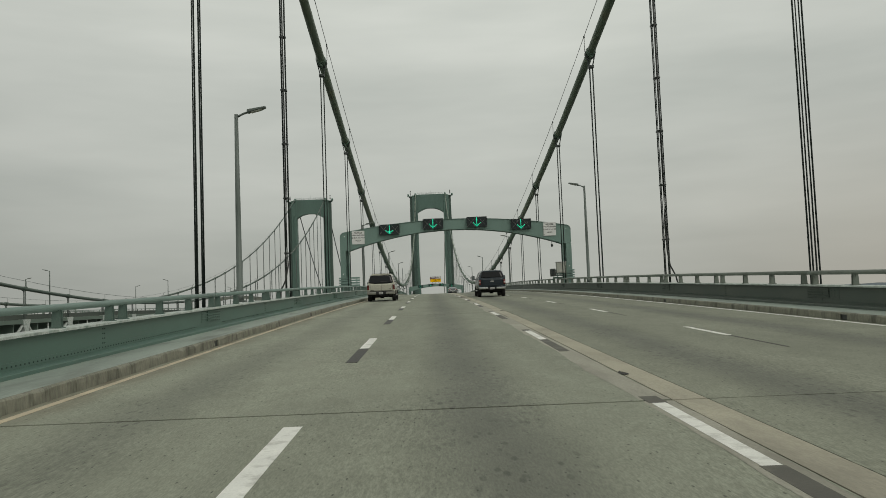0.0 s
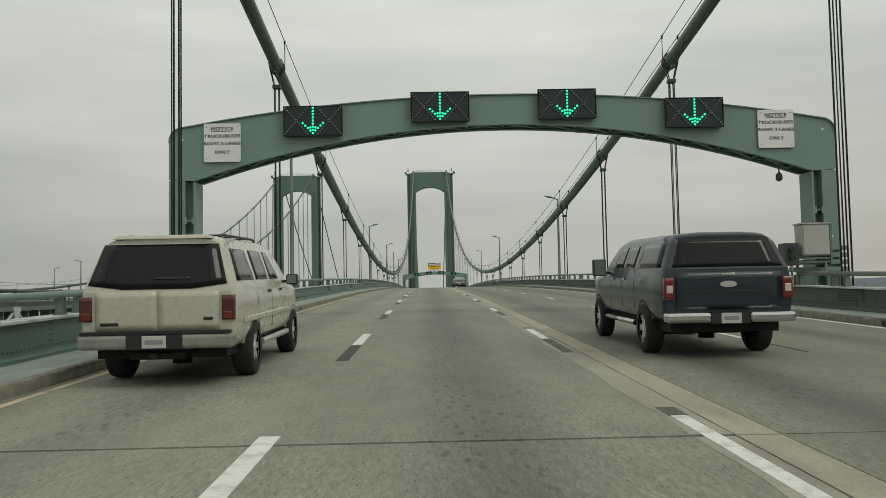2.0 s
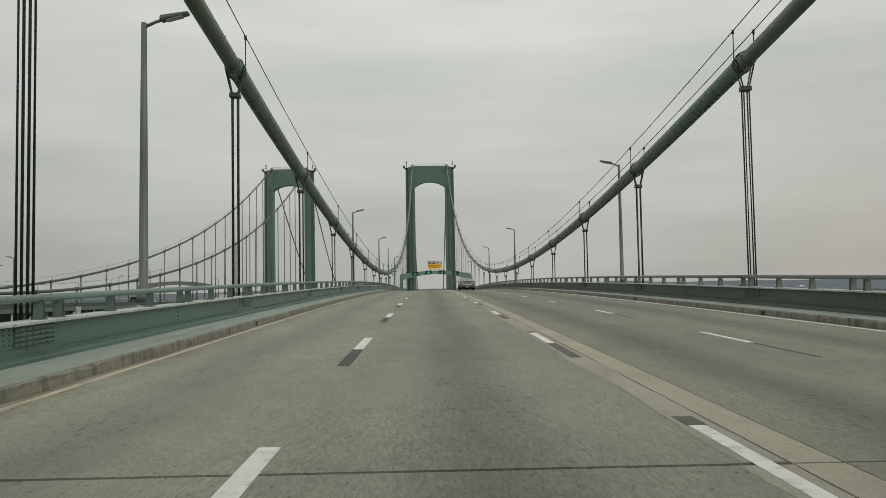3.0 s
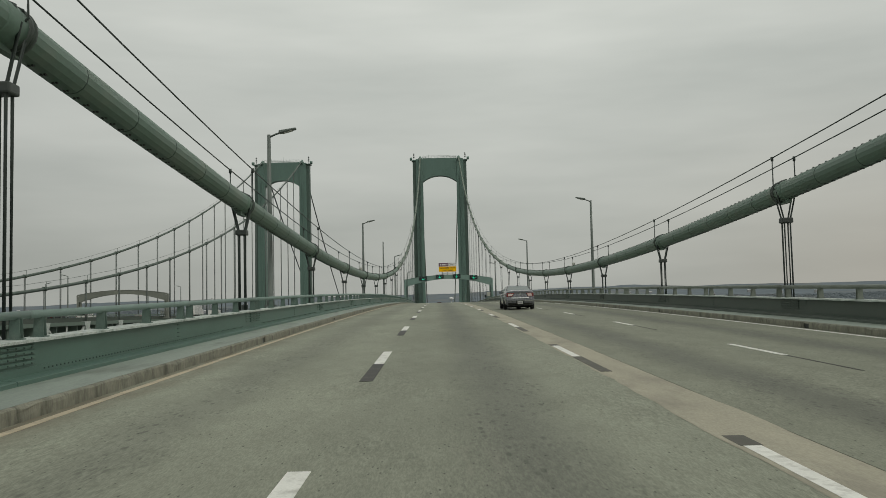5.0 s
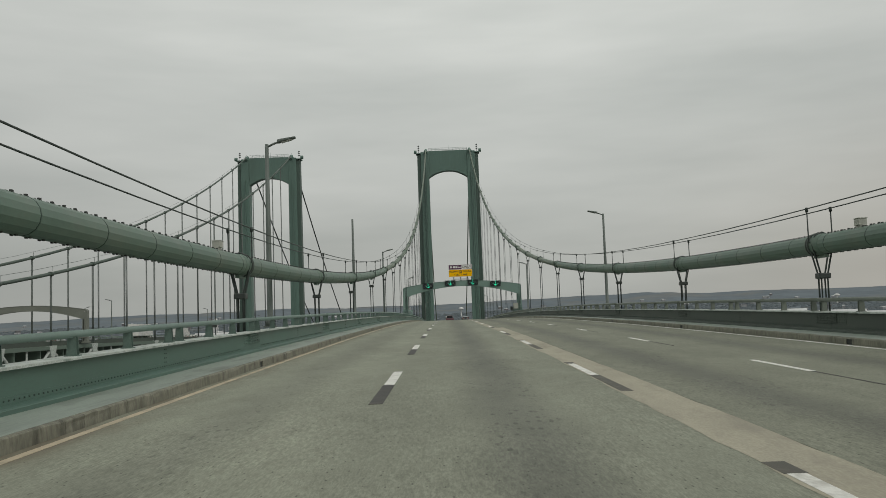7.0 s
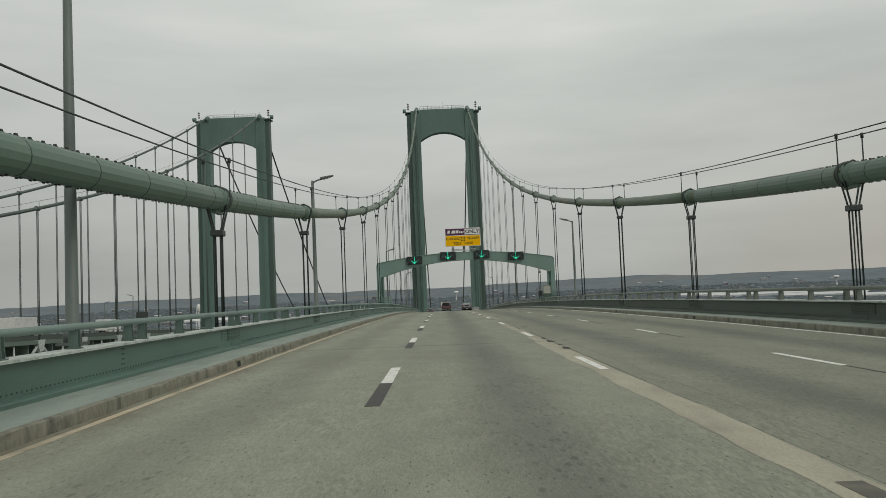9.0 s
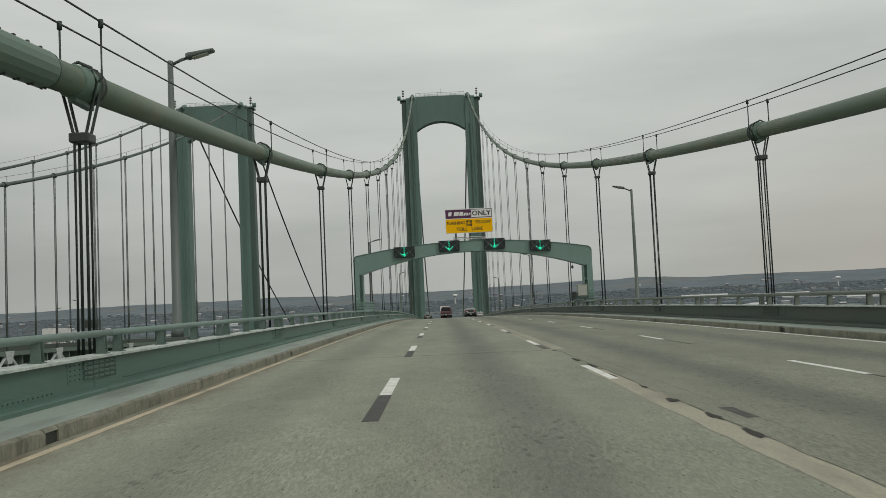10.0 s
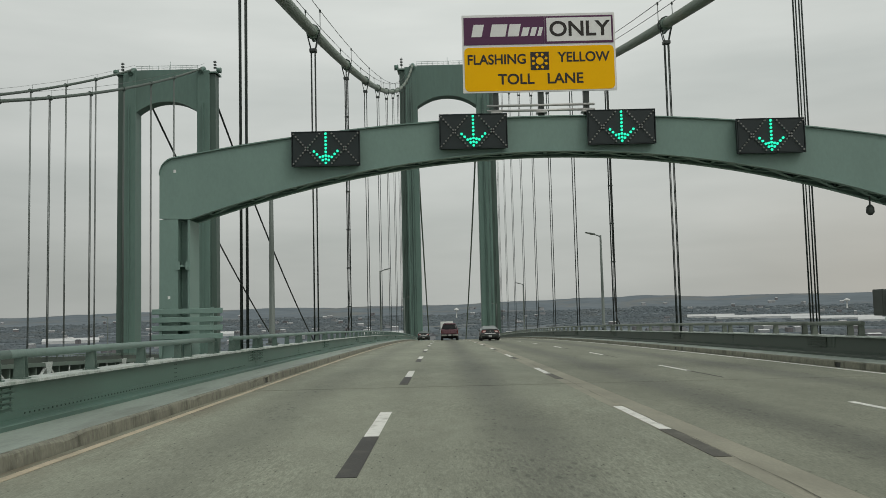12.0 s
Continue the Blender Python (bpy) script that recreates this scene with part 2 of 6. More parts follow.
def road_material(name, base):
    m = bpy.data.materials.new(name)
    m.use_nodes = True
    n, l = m.node_tree.nodes, m.node_tree.links
    b = n["Principled BSDF"]
    b.inputs["Specular IOR Level"].default_value = 0.35
    geo = n.new("ShaderNodeNewGeometry")
    sep = n.new("ShaderNodeSeparateXYZ")
    l.new(geo.outputs["Position"], sep.inputs[0])

    def noise_at(scale, stretch, detail=5, rough=0.55):
        mp = n.new("ShaderNodeMapping")
        mp.inputs["Scale"].default_value = stretch
        t = n.new("ShaderNodeTexNoise")
        t.inputs["Scale"].default_value, t.inputs["Detail"].default_value, t.inputs["Roughness"].default_value = scale, detail, rough
        l.new(geo.outputs["Position"], mp.inputs[0])
        l.new(mp.outputs[0], t.inputs["Vector"])
        return t.outputs[0]

    def math_node(op, a, c=None, d=None):
        k = n.new("ShaderNodeMath")
        k.operation = op
        for i, v in enumerate((a, c, d)):
            if v is None:
                continue
            if isinstance(v, (int, float)):
                k.inputs[i].default_value = v
            else:
                l.new(v, k.inputs[i])
        return k.outputs[0]

    def ranged(v, a, c, lo, hi):
        k = n.new("ShaderNodeMapRange")
        k.interpolation_type = "SMOOTHSTEP"
        for i, q in zip(("From Min", "From Max", "To Min", "To Max"), (a, c, lo, hi)):
            k.inputs[i].default_value = q
        l.new(v, k.inputs[0])
        return k.outputs[0]

    wander = math_node("MULTIPLY_ADD", noise_at(0.25, (0.2, 1, 1), 3), 0.7, -0.35)
    across = math_node("ADD", sep.outputs[0], wander)
    # oil and rubber along the middle of each lane
    lane = math_node("PINGPONG", math_node("ADD", across, 3.7), 1.87)
    oil = ranged(lane, 0.95, 1.85, 0.0, 1.0)
    patchy = ranged(noise_at(0.35, (1, 0.22, 1), 5), 0.3, 0.62, 0.84, 1.0)
    oil = math_node("MULTIPLY", oil, patchy)
    # the kerb lane carries less traffic
    oil = math_node("MULTIPLY", oil, ranged(sep.outputs[0], -4.4, -3.2, 0.55, 1.0))
    broad = ranged(noise_at(0.45, (1, 0.35, 1), 6, 0.62), 0.3, 0.7, 0.9, 1.08)
    mottled = ranged(noise_at(2.6, (1, 0.4, 1), 5, 0.6), 0.3, 0.7, 0.94, 1.06)
    speck = ranged(noise_at(60.0, (1, 0.2, 1), 3, 0.7), 0.3, 0.7, 0.83, 1.17)
    # coarse grain of worn aggregate, stronger in scuffed stretches
    scuff = ranged(noise_at(0.6, (1, 0.4, 1), 4, 0.6), 0.4, 0.62, 0.15, 1.0)
    grain = math_node("MULTIPLY_ADD", math_node("SUBTRACT", ranged(noise_at(26.0, (1, 0.2, 1), 2, 0.6), 0.36, 0.64, 0.0, 1.0), 0.5), math_node("MULTIPLY", scuff, 0.24), 1.0)
    speck = math_node("MULTIPLY", speck, grain)
    vor = n.new("ShaderNodeTexVoronoi")
    vor.inputs["Scale"].default_value = 13.0
    stretch1 = n.new("ShaderNodeMapping")
    stretch1.inputs["Scale"].default_value = (1, 0.32, 1)
    l.new(geo.outputs["Position"], stretch1.inputs[0])
    l.new(stretch1.outputs[0], vor.inputs["Vector"])
    pits = ranged(vor.outputs["Distance"], 0.05, 0.16, 0.4, 1.0)
    # popped-out aggregate in clusters
    vor2 = n.new("ShaderNodeTexVoronoi")
    vor2.inputs["Scale"].default_value = 9.0
    stretch2 = n.new("ShaderNodeMapping")
    stretch2.inputs["Scale"].default_value = (1, 0.34, 1)
    l.new(geo.outputs["Position"], stretch2.inputs[0])
    l.new(stretch2.outputs[0], vor2.inputs["Vector"])
    hole = ranged(vor2.outputs["Distance"], 0.16, 0.36, 0.4, 0.0)
    hole = math_node("MULTIPLY", hole, ranged(noise_at(1.4, (1, 0.4, 1), 4, 0.7), 0.42, 0.6, 0.0, 1.0))
    hole = math_node("MULTIPLY", hole, ranged(oil, 0.1, 0.6, 0.12, 1.0))
    pits = math_node("MULTIPLY", pits, math_node("SUBTRACT", 1.0, hole))
    tone = math_node("MULTIPLY", math_node("MULTIPLY", broad, mottled), math_node("MULTIPLY", speck, pits))
    tone = math_node("MULTIPLY", tone, math_node("MULTIPLY_ADD", oil, -0.45, 1.06))
    tone = math_node("MULTIPLY", tone, ranged(sep.outputs[0], -4.3, -3.4, 1.1, 1.0))
    col = n.new("ShaderNodeMix")
    col.data_type, col.blend_type = "RGBA", "MULTIPLY"
    col.inputs[0].default_value = 1.0
    col.inputs[6].default_value = (*base, 1)
    l.new(tone, col.inputs[7])
    # drips of tar and patches
    spill = ranged(noise_at(0.8, (1, 0.12, 1), 7, 0.7), 0.6, 0.74, 0.0, 0.3)
    dm = n.new("ShaderNodeMix")
    dm.data_type = "RGBA"
    dm.inputs[7].default_value = (0.3, 0.285, 0.235, 1)
    l.new(spill, dm.inputs[0])
    l.new(col.outputs[2], dm.inputs[6])
    # grit swept against the west kerb
    edge = ranged(sep.outputs[0], -6.5, -7.38, 0.0, 1.0)
    grit = math_node("MULTIPLY", edge, ranged(noise_at(1.6, (1, 0.25, 1), 7, 0.7), 0.36, 0.64, 0.15, 0.85))
    gm = n.new("ShaderNodeMix")
    gm.data_type = "RGBA"
    gm.inputs[7].default_value = (0.15, 0.125, 0.085, 1)
    l.new(grit, gm.inputs[0])
    l.new(dm.outputs[2], gm.inputs[6])
    l.new(gm.outputs[2], b.inputs["Base Color"])
    l.new(ranged(oil, 0, 1, 0.85, 0.66), b.inputs["Roughness"])
    bu = n.new("ShaderNodeBump")
    bu.inputs["Strength"].default_value, bu.inputs["Distance"].default_value = 0.5, 0.006
    l.new(speck, bu.inputs["Height"])
    l.new(bu.outputs[0], b.inputs["Normal"])
    return m


M_ROAD = road_material("road_concrete", (0.228, 0.24, 0.188))
M_ROAD_EAST = road_material("road_concrete_older", (0.204, 0.213, 0.165))

# ---- builders ----


def bx(bm, x0, x1, y0, y1, z0, z1):
    v = [bm.verts.new(p) for p in ((x0, y0, z0), (x1, y0, z0), (x1, y1, z0), (x0, y1, z0), (x0, y0, z1), (x1, y0, z1), (x1, y1, z1), (x0, y1, z1))]
    for f in ((3, 2, 1, 0), (4, 5, 6, 7), (0, 1, 5, 4), (1, 2, 6, 5), (2, 3, 7, 6), (3, 0, 4, 7)):
        bm.faces.new([v[i] for i in f])
    return v


def tube(bm, pts, r, n=8, caps=True, squash=1.0, flat=False):
    """A round bar through points; r is one radius or one a point."""
    pts = [Vector(p) for p in pts]
    rings = []
    for i, p in enumerate(pts):
        d = (pts[min(i + 1, len(pts) - 1)] - pts[max(i - 1, 0)]).normalized()
        side = d.cross(Vector((0, 0, 1)))
        side = Vector((1, 0, 0)) if side.length < 1e-3 else side.normalized()
        up = side.cross(d).normalized()
        q = r[i] if isinstance(r, (list, tuple)) else r
        rings.append([bm.verts.new(p + side * math.cos(a) * q + up * math.sin(a) * q * squash) for a in [2 * math.pi * k / n for k in range(n)]])
    for a, c in zip(rings, rings[1:]):
        for k in range(n):
            f = bm.faces.new((a[k], a[(k + 1) % n], c[(k + 1) % n], c[k]))
            f.smooth = not flat
    if caps:
        bm.faces.new(rings[0][::-1])
        bm.faces.new(rings[-1])


def sweep(bm, prof, ys, level):
    """A closed profile of (x, z) carried along the bridge; level(y) lifts it."""
    rings = [[bm.verts.new((x, y, level(y) + z)) for x, z in prof] for y in ys]
    n = len(prof)
    for a, c in zip(rings, rings[1:]):
        for k in range(n):
            bm.faces.new((a[k], a[(k + 1) % n], c[(k + 1) % n], c[k]))
    bm.faces.new(rings[0])
    bm.faces.new(rings[-1][::-1])


def outline(bm, pts, y0, y1):
    """A flat outline of (x, z) given depth along y."""
    a = [bm.verts.new((x, y0, z)) for x, z in pts]
    c = [bm.verts.new((x, y1, z)) for x, z in pts]
    n = len(pts)
    bm.faces.new(a)
    bm.faces.new(c[::-1])
    for k in range(n):
        bm.faces.new((a[k], c[k], c[(k + 1) % n], a[(k + 1) % n]))


def soften(bm, width=0.02, segments=2, angle=0.6):
    bmesh.ops.recalc_face_normals(bm, faces=bm.faces[:])
    es = [e for e in bm.edges if len(e.link_faces) == 2 and e.calc_face_angle(0) > angle]
    bmesh.ops.bevel(bm, geom=es, offset=width, segments=segments, affect="EDGES", profile=0.5, clamp_overlap=True)


def to_mesh(name, bm, material):
    bmesh.ops.recalc_face_normals(bm, faces=bm.faces[:])
    me = bpy.data.meshes.new(name)
    bm.to_mesh(me)
    bm.free()
    for m in (material if isinstance(material, (list, tuple)) else [material]):
        me.materials.append(m)
    return me


def part(name, bm, material, parent, label=""):
    me = bm if isinstance(bm, bpy.types.Mesh) else to_mesh(name, bm, material)
    ob = new(name, me)
    ob.parent = parent
    return tagged(ob, label) if label else ob


def thing(name, label, category, at=(0, 0, 0), group="", kind=""):
    ob = new(name)
    ob.empty_display_size = 0.2
    ob.location = at
    return tagged(ob, label, category, group, kind)


def solid(name, bm, material, label, category="", group="", kind=""):
    ob = new(name, to_mesh(name, bm, material))
    return tagged(ob, label, category, group, kind)


def span(a, c, step):
    n = max(1, math.ceil((c - a) / step))
    return [a + (c - a) * i / n for i in range(n + 1)]


# ---- plan of the bridge ----
MID, PANEL = 200.05, 15.865
TOWER_Y = 530.0
START, END = -70.0, 900.0
CABLE_X = 9.29
AXIS = 0.07
KERB_L, KERB_R = -7.42, 7.86
HANGERS = [MID + PANEL * k for k in range(-16, 21)]


def cable_height(y):
    return deck(y) + 2.91 + 6.82e-4 * (y - 199.5) ** 2


# ---- ground, river and hills ----
M_LAND = mat("winter_land", (0.08, 0.084, 0.08), 0.95, 0, 0.45, 0.004, 0.05, 0.0, (0.2, 0.17, 0.12), 0.8, 0.0035)
# Woods and ridge carry the distance haze as blue-grey in their base colours.
M_WOOD = mat("hazy_bare_woods", (0.125, 0.146, 0.158), 1.0, 0, 0.22, 0.006, 0.06, 0.0, (0.135, 0.135, 0.125), 0.6, 0.004, spec=0.0)
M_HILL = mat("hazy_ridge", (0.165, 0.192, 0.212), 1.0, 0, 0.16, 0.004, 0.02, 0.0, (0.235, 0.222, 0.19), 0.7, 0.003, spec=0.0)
M_WATER = mat("river_water", (0.06, 0.065, 0.06), 0.15, 0, 0.1, 0.1, 1.0, 0.3)
LOW = -58.0
bm = bmesh.new()
N = 44
grid = [[bm.verts.new((-4900 + 9800 * i / N, -2900 + 7800 * j / N, LOW - 0.6 + 1.2 * noise.noise((i * 0.7, j * 0.7, 0)))) for i in range(N + 1)] for j in range(N + 1)]
for j in range(N):
    for i in range(N):
        bm.faces.new((grid[j][i], grid[j][i + 1], grid[j + 1][i + 1], grid[j + 1][i]))
solid("ground", bm, M_LAND, "flat brown and dark winter land beyond the river", "ground", kind="structure")
bm = bmesh.new()
bx(bm, -4800, 4800, -1200, 900, LOW, LOW + 1.5)
solid("water", bm, M_WATER, "grey river far below the bridge", "water", kind="structure")


RIDGE = ((-65, 0.4), (-45, 0.36), (-29, 0.22), (-22, 0.42), (-15, 0.54), (-8, 0.55), (0, 0.54), (6, 0.68), (12, 0.84), (17, 0.7), (22, 0.69), (28, 0.68), (45, 0.6), (65, 0.5))
RISE = ((0, 0.0), (1500, 0.0), (2300, 0.03), (3000, 0.12), (3600, 0.32), (4100, 0.66), (4550, 1.0))


def lerp_table(table, v):
    if v <= table[0][0]:
        return table[0][1]
    for (a, p), (c, q) in zip(table, table[1:]):
        if v <= c:
            return p + (q - p) * (v - a) / (c - a)
    return table[-1][1]


def land(x, y):
    """Height of the far shore, rising slowly to a low wooded ridge."""
    d, a = math.hypot(x, y), math.degrees(math.atan2(x, y))
    crest = 1 + 4300 * math.tan(radians(lerp_table(RIDGE, a))) + 7 * noise.noise((a * 0.35, 2.3, 0)) + 3 * noise.noise((a * 1.3, 5.1, 0))
    return LOW + (crest - LOW) * lerp_table(RISE, d) + 2.0 * noise.noise((x * 0.004, y * 0.004, 9)) * min(1, d / 3000)


bm = bmesh.new()
rows = []
for i in range(301):
    a = radians(-62 + 124 * i / 300)
    rows.append([bm.verts.new((math.sin(a) * d, math.cos(a) * d, land(math.sin(a) * d, math.cos(a) * d) if d < 4600 else LOW - 3)) for d in (1490, 1900, 2300, 2650, 3000, 3300, 3600, 3850, 4100, 4250, 4400, 4550, 4700)])
for p, q in zip(rows, rows[1:]):
    for k in range(len(p) - 1):
        bm.faces.new((p[k], q[k], q[k + 1], p[k + 1])).smooth = True
solid("backdrop", bm, M_HILL, "low wooded ridge rising along the horizon, blue-grey from painted haze", "hills", kind="structure")

# ---- roadway ----
ROAD_Y = span(START, END, 7.9)


def slab_piece(x0, x1, y0, y1):
    bm = bmesh.new()
    sweep(bm, [(x0, -0.25), (x1, -0.25), (x1, 0.0), (x0, 0.0)], span(y0, y1, 6), deck)
    return bm


road = thing("road", "worn grey concrete four-lane bridge deck with sealed joints", "road", kind="structure")
bm = bmesh.new()
sweep(bm, [(-7.6, -0.9), (8.0, -0.9), (8.0, -0.08), (-7.6, -0.08)], ROAD_Y, deck)
part("joint_bed", bm, M_JOINT, road, "dark joint filler between the slabs")
joints = [9.45 + 23.8 * k for k in range(-3, 38)]


def joint_gap(y):
    """Half the width of a slab joint: open on the outer stretches, tight at midspan."""
    return 0.005 if 95 < y < 235 else 0.035


for a, c in zip(joints, joints[1:]):
    part("slab", slab_piece(KERB_L - 0.02, 0.262 if a < 220 else 0.276 if a < 268 else -0.04, a + joint_gap(a), c - joint_gap(c)), M_ROAD, road)
    part("slab", slab_piece(0.672 if a < 268 else 0.534, KERB_R + 0.02, a + joint_gap(a) * 0.5, c - joint_gap(c) * 0.5), M_ROAD_EAST, road)
    if a < 220:
        part("slab", slab_piece(0.282, 0.66, a + 0.02, c - 0.02), M_BAND, road, "lighter repair strip of concrete")
    elif a < 268:
        part("slab", slab_piece(0.282, 0.668, a + 0.02, c - 0.02), M_ROAD_EAST, road)
    else:
        part("slab", slab_piece(-0.037, 0.531, a + 0.02, c - 0.02), M_WORN, road, "slightly lighter strip of worn concrete")

# ---- lane markings ----
DASH = 12.192
for x, first, paint_w, black_w in ((-3.76, 8.665, 0.19, 0.21), (0.07, 9.256, 0.155, 0.19), (3.86, 8.54, 0.13, 0.05)):
    line = thing("lane_line", "broken white lane line with black contrast bars, worn", "road marking", kind="structure")
    for k in range(-4, 46):
        y = first + DASH * k
        mid = abs(x) < 1
        if mid:
            y += 0.0 if y < 235 else 0.35 if y < 270 else -0.55
        bar = 5.25 if mid and y > 270 else 5.9
        broken = mid and 238 < y < 272
        for nm, y0, y1, w, m, lab in (("dash", y - 3.0, y, paint_w, M_WHITE, "worn white paint dash"), ("contrast_bar", y - bar, y - 3.0, black_w, M_BLACK_WORN if mid else M_BLACK, "black contrast bar")):
            if broken and nm == "contrast_bar":
                continue
            bm = bmesh.new()
            sweep(bm, [(x - w / 2, 0.001), (x + w / 2, 0.001), (x + w / 2, 0.005), (x - w / 2, 0.005)], [y0, (y0 + y1) / 2, y1], deck)
            part(nm, bm, m, line, lab)
        if mid and y < 232:
            bm = bmesh.new()
            sweep(bm, [(x - 0.1, 0.001), (x + 0.1, 0.001), (x + 0.1, 0.0045), (x - 0.1, 0.0045)], [y + 0.004, y + 0.25, y + 0.5], deck)
            part("grind_mark", bm, M_BLACK_WORN, line, "dark ground-off patch past the dash")
for x0, x1, m, lab in ((-7.27, -7.15, M_YELLOW, "faded yellow edge line beside the kerb"), (7.58, 7.71, M_WHITE, "white edge line beside the kerb")):
    bm = bmesh.new()
    sweep(bm, [(x0, 0.001), (x1, 0.001), (x1, 0.005), (x0, 0.005)], ROAD_Y, deck)
    solid("edge_line", bm, m, lab, "road marking", kind="structure")

# ---- kerbs, walkway ledges, girders and rails ----
HALF = PANEL / 2


def kerb_piece(sx, x, y0, y1):
    """Concrete kerb length with a worn top edge."""
    bm = bmesh.new()
    ys = span(y0, y1, 0.33)
    prof = [(x, -0.1), (x, 0.03), (x, 0.11), (x + sx * 0.004, 0.165), (x + sx * 0.02, 0.184), (x + sx * 0.07, 0.187), (x + sx * 0.07, -0.1)]
    rings = []
    for y in ys:
        rings.append([bm.verts.new((px + sx * (0.03 * max(0, noise.noise((y * 2.1, x, pz * 9))) if pz > 0.1 else 0), y, deck(y) + pz - (0.075 * max(0, noise.noise((y * 2.3, x, 4)) - 0.08) if 0.16 < pz < 0.186 else 0))) for px, pz in prof])
    n = len(prof)
    for a, c in zip(rings, rings[1:]):
        for k in range(n):
            bm.faces.new((a[k], a[(k + 1) % n], c[(k + 1) % n], c[k]))
    bm.faces.new(rings[0])
    bm.faces.new(rings[-1][::-1])
    return bm


for sx, kx, name in ((-1, KERB_L, "kerb_west"), (1, KERB_R, "kerb_east")):
    kerb = thing(name, "stained and chipped concrete kerb with drain holes", "kerb", kind="structure")
    off = -5.3 if sx < 0 else -4.6
    for h in HANGERS + [HANGERS[-1] + PANEL * k for k in range(1, 20)]:
        s = h + off
        if s + PANEL > END:
            break
        for y0, y1 in ((s + 0.17, s + 5.3), (s + 5.312, s + 10.6), (s + 10.612, s + PANEL - 0.17)):
            part("kerb_stone", kerb_piece(sx, kx, y0, y1), M_KERB, kerb)
        bm = bmesh.new()
        sweep(bm, [(kx + sx * 0.002, 0.14), (kx + sx * 0.069, 0.14), (kx + sx * 0.069, 0.186), (kx + sx * 0.03, 0.182)], [s - 0.172, s + 0.172], deck)
        part("drain_lintel", bm, M_KERB, kerb)
        # Near-black plate close behind the kerb face stands in for the drain's inner shade.
        bm = bmesh.new()
        sweep(bm, [(kx + sx * 0.03, -0.1), (kx + sx * 0.06, -0.1), (kx + sx * 0.06, 0.139), (kx + sx * 0.03, 0.139)], [s - 0.168, s + 0.168], deck)
        part("drain_shade_plate", bm, M_BOLT, kerb, "near-black plate for the shade inside the drain opening")

for sx, kx, gx, name in ((-1, KERB_L, -8.62, "walkway_west"), (1, KERB_R, 8.98, "walkway_east")):
    bm = bmesh.new()
    sweep(bm, [(kx + sx * 0.072, 0.1), (kx + sx * 0.072, 0.191), (gx - sx * 0.17, 0.206), (gx - sx * 0.16, 0.266), (gx + sx * 0.02, 0.268), (gx + sx * 0.02, 0.1)], ROAD_Y, deck)
    solid(name, bm, M_LEDGE, "narrow dusty green steel walkway ledge behind the kerb", "walkway", kind="structure")



def post_mesh(material):
    """Tapered plate post with a flange, foot at the origin."""
    bm = bmesh.new()
    for y0, y1, w0, w1 in ((-0.055, -0.043, 0.085, 0.068), (0.043, 0.055, 0.085, 0.068), (-0.043, 0.043, 0.025, 0.02)):
        v = bx(bm, -w0, w0, y0, y1, 0, 0.31)
        for q in v[4:]:
            q.co.x = w1 if q.co.x > 0 else -w1
    bx(bm, -0.11, 0.11, -0.085, 0.085, 0, 0.018)
    return to_mesh("post", bm, material)


POSTS = {-1: post_mesh(M_POST), 1: post_mesh(M_RAIL_E)}


def rivet_mesh(cols, rows, dx, dz, sx):
    bm = bmesh.new()
    for i in range(cols):
        for j in range(rows):
            y, z = i * dx, j * dz
            q = [bm.verts.new((-sx * d, y + a * 0.014, z + c * 0.014)) for d, a, c in ((0, -1, -1), (0, 1, -1), (0, 1, 1), (0, -1, 1))]
            t = [bm.verts.new((-sx * 0.014, y + a * 0.008, z + c * 0.008)) for a, c in ((-1, -1), (1, -1), (1, 1), (-1, 1))]
            bm.faces.new(t)
            for k in range(4):
                bm.faces.new((q[k], q[(k + 1) % 4], t[(k + 1) % 4], t[k]))
    return to_mesh("rivets", bm, M_RIVET)


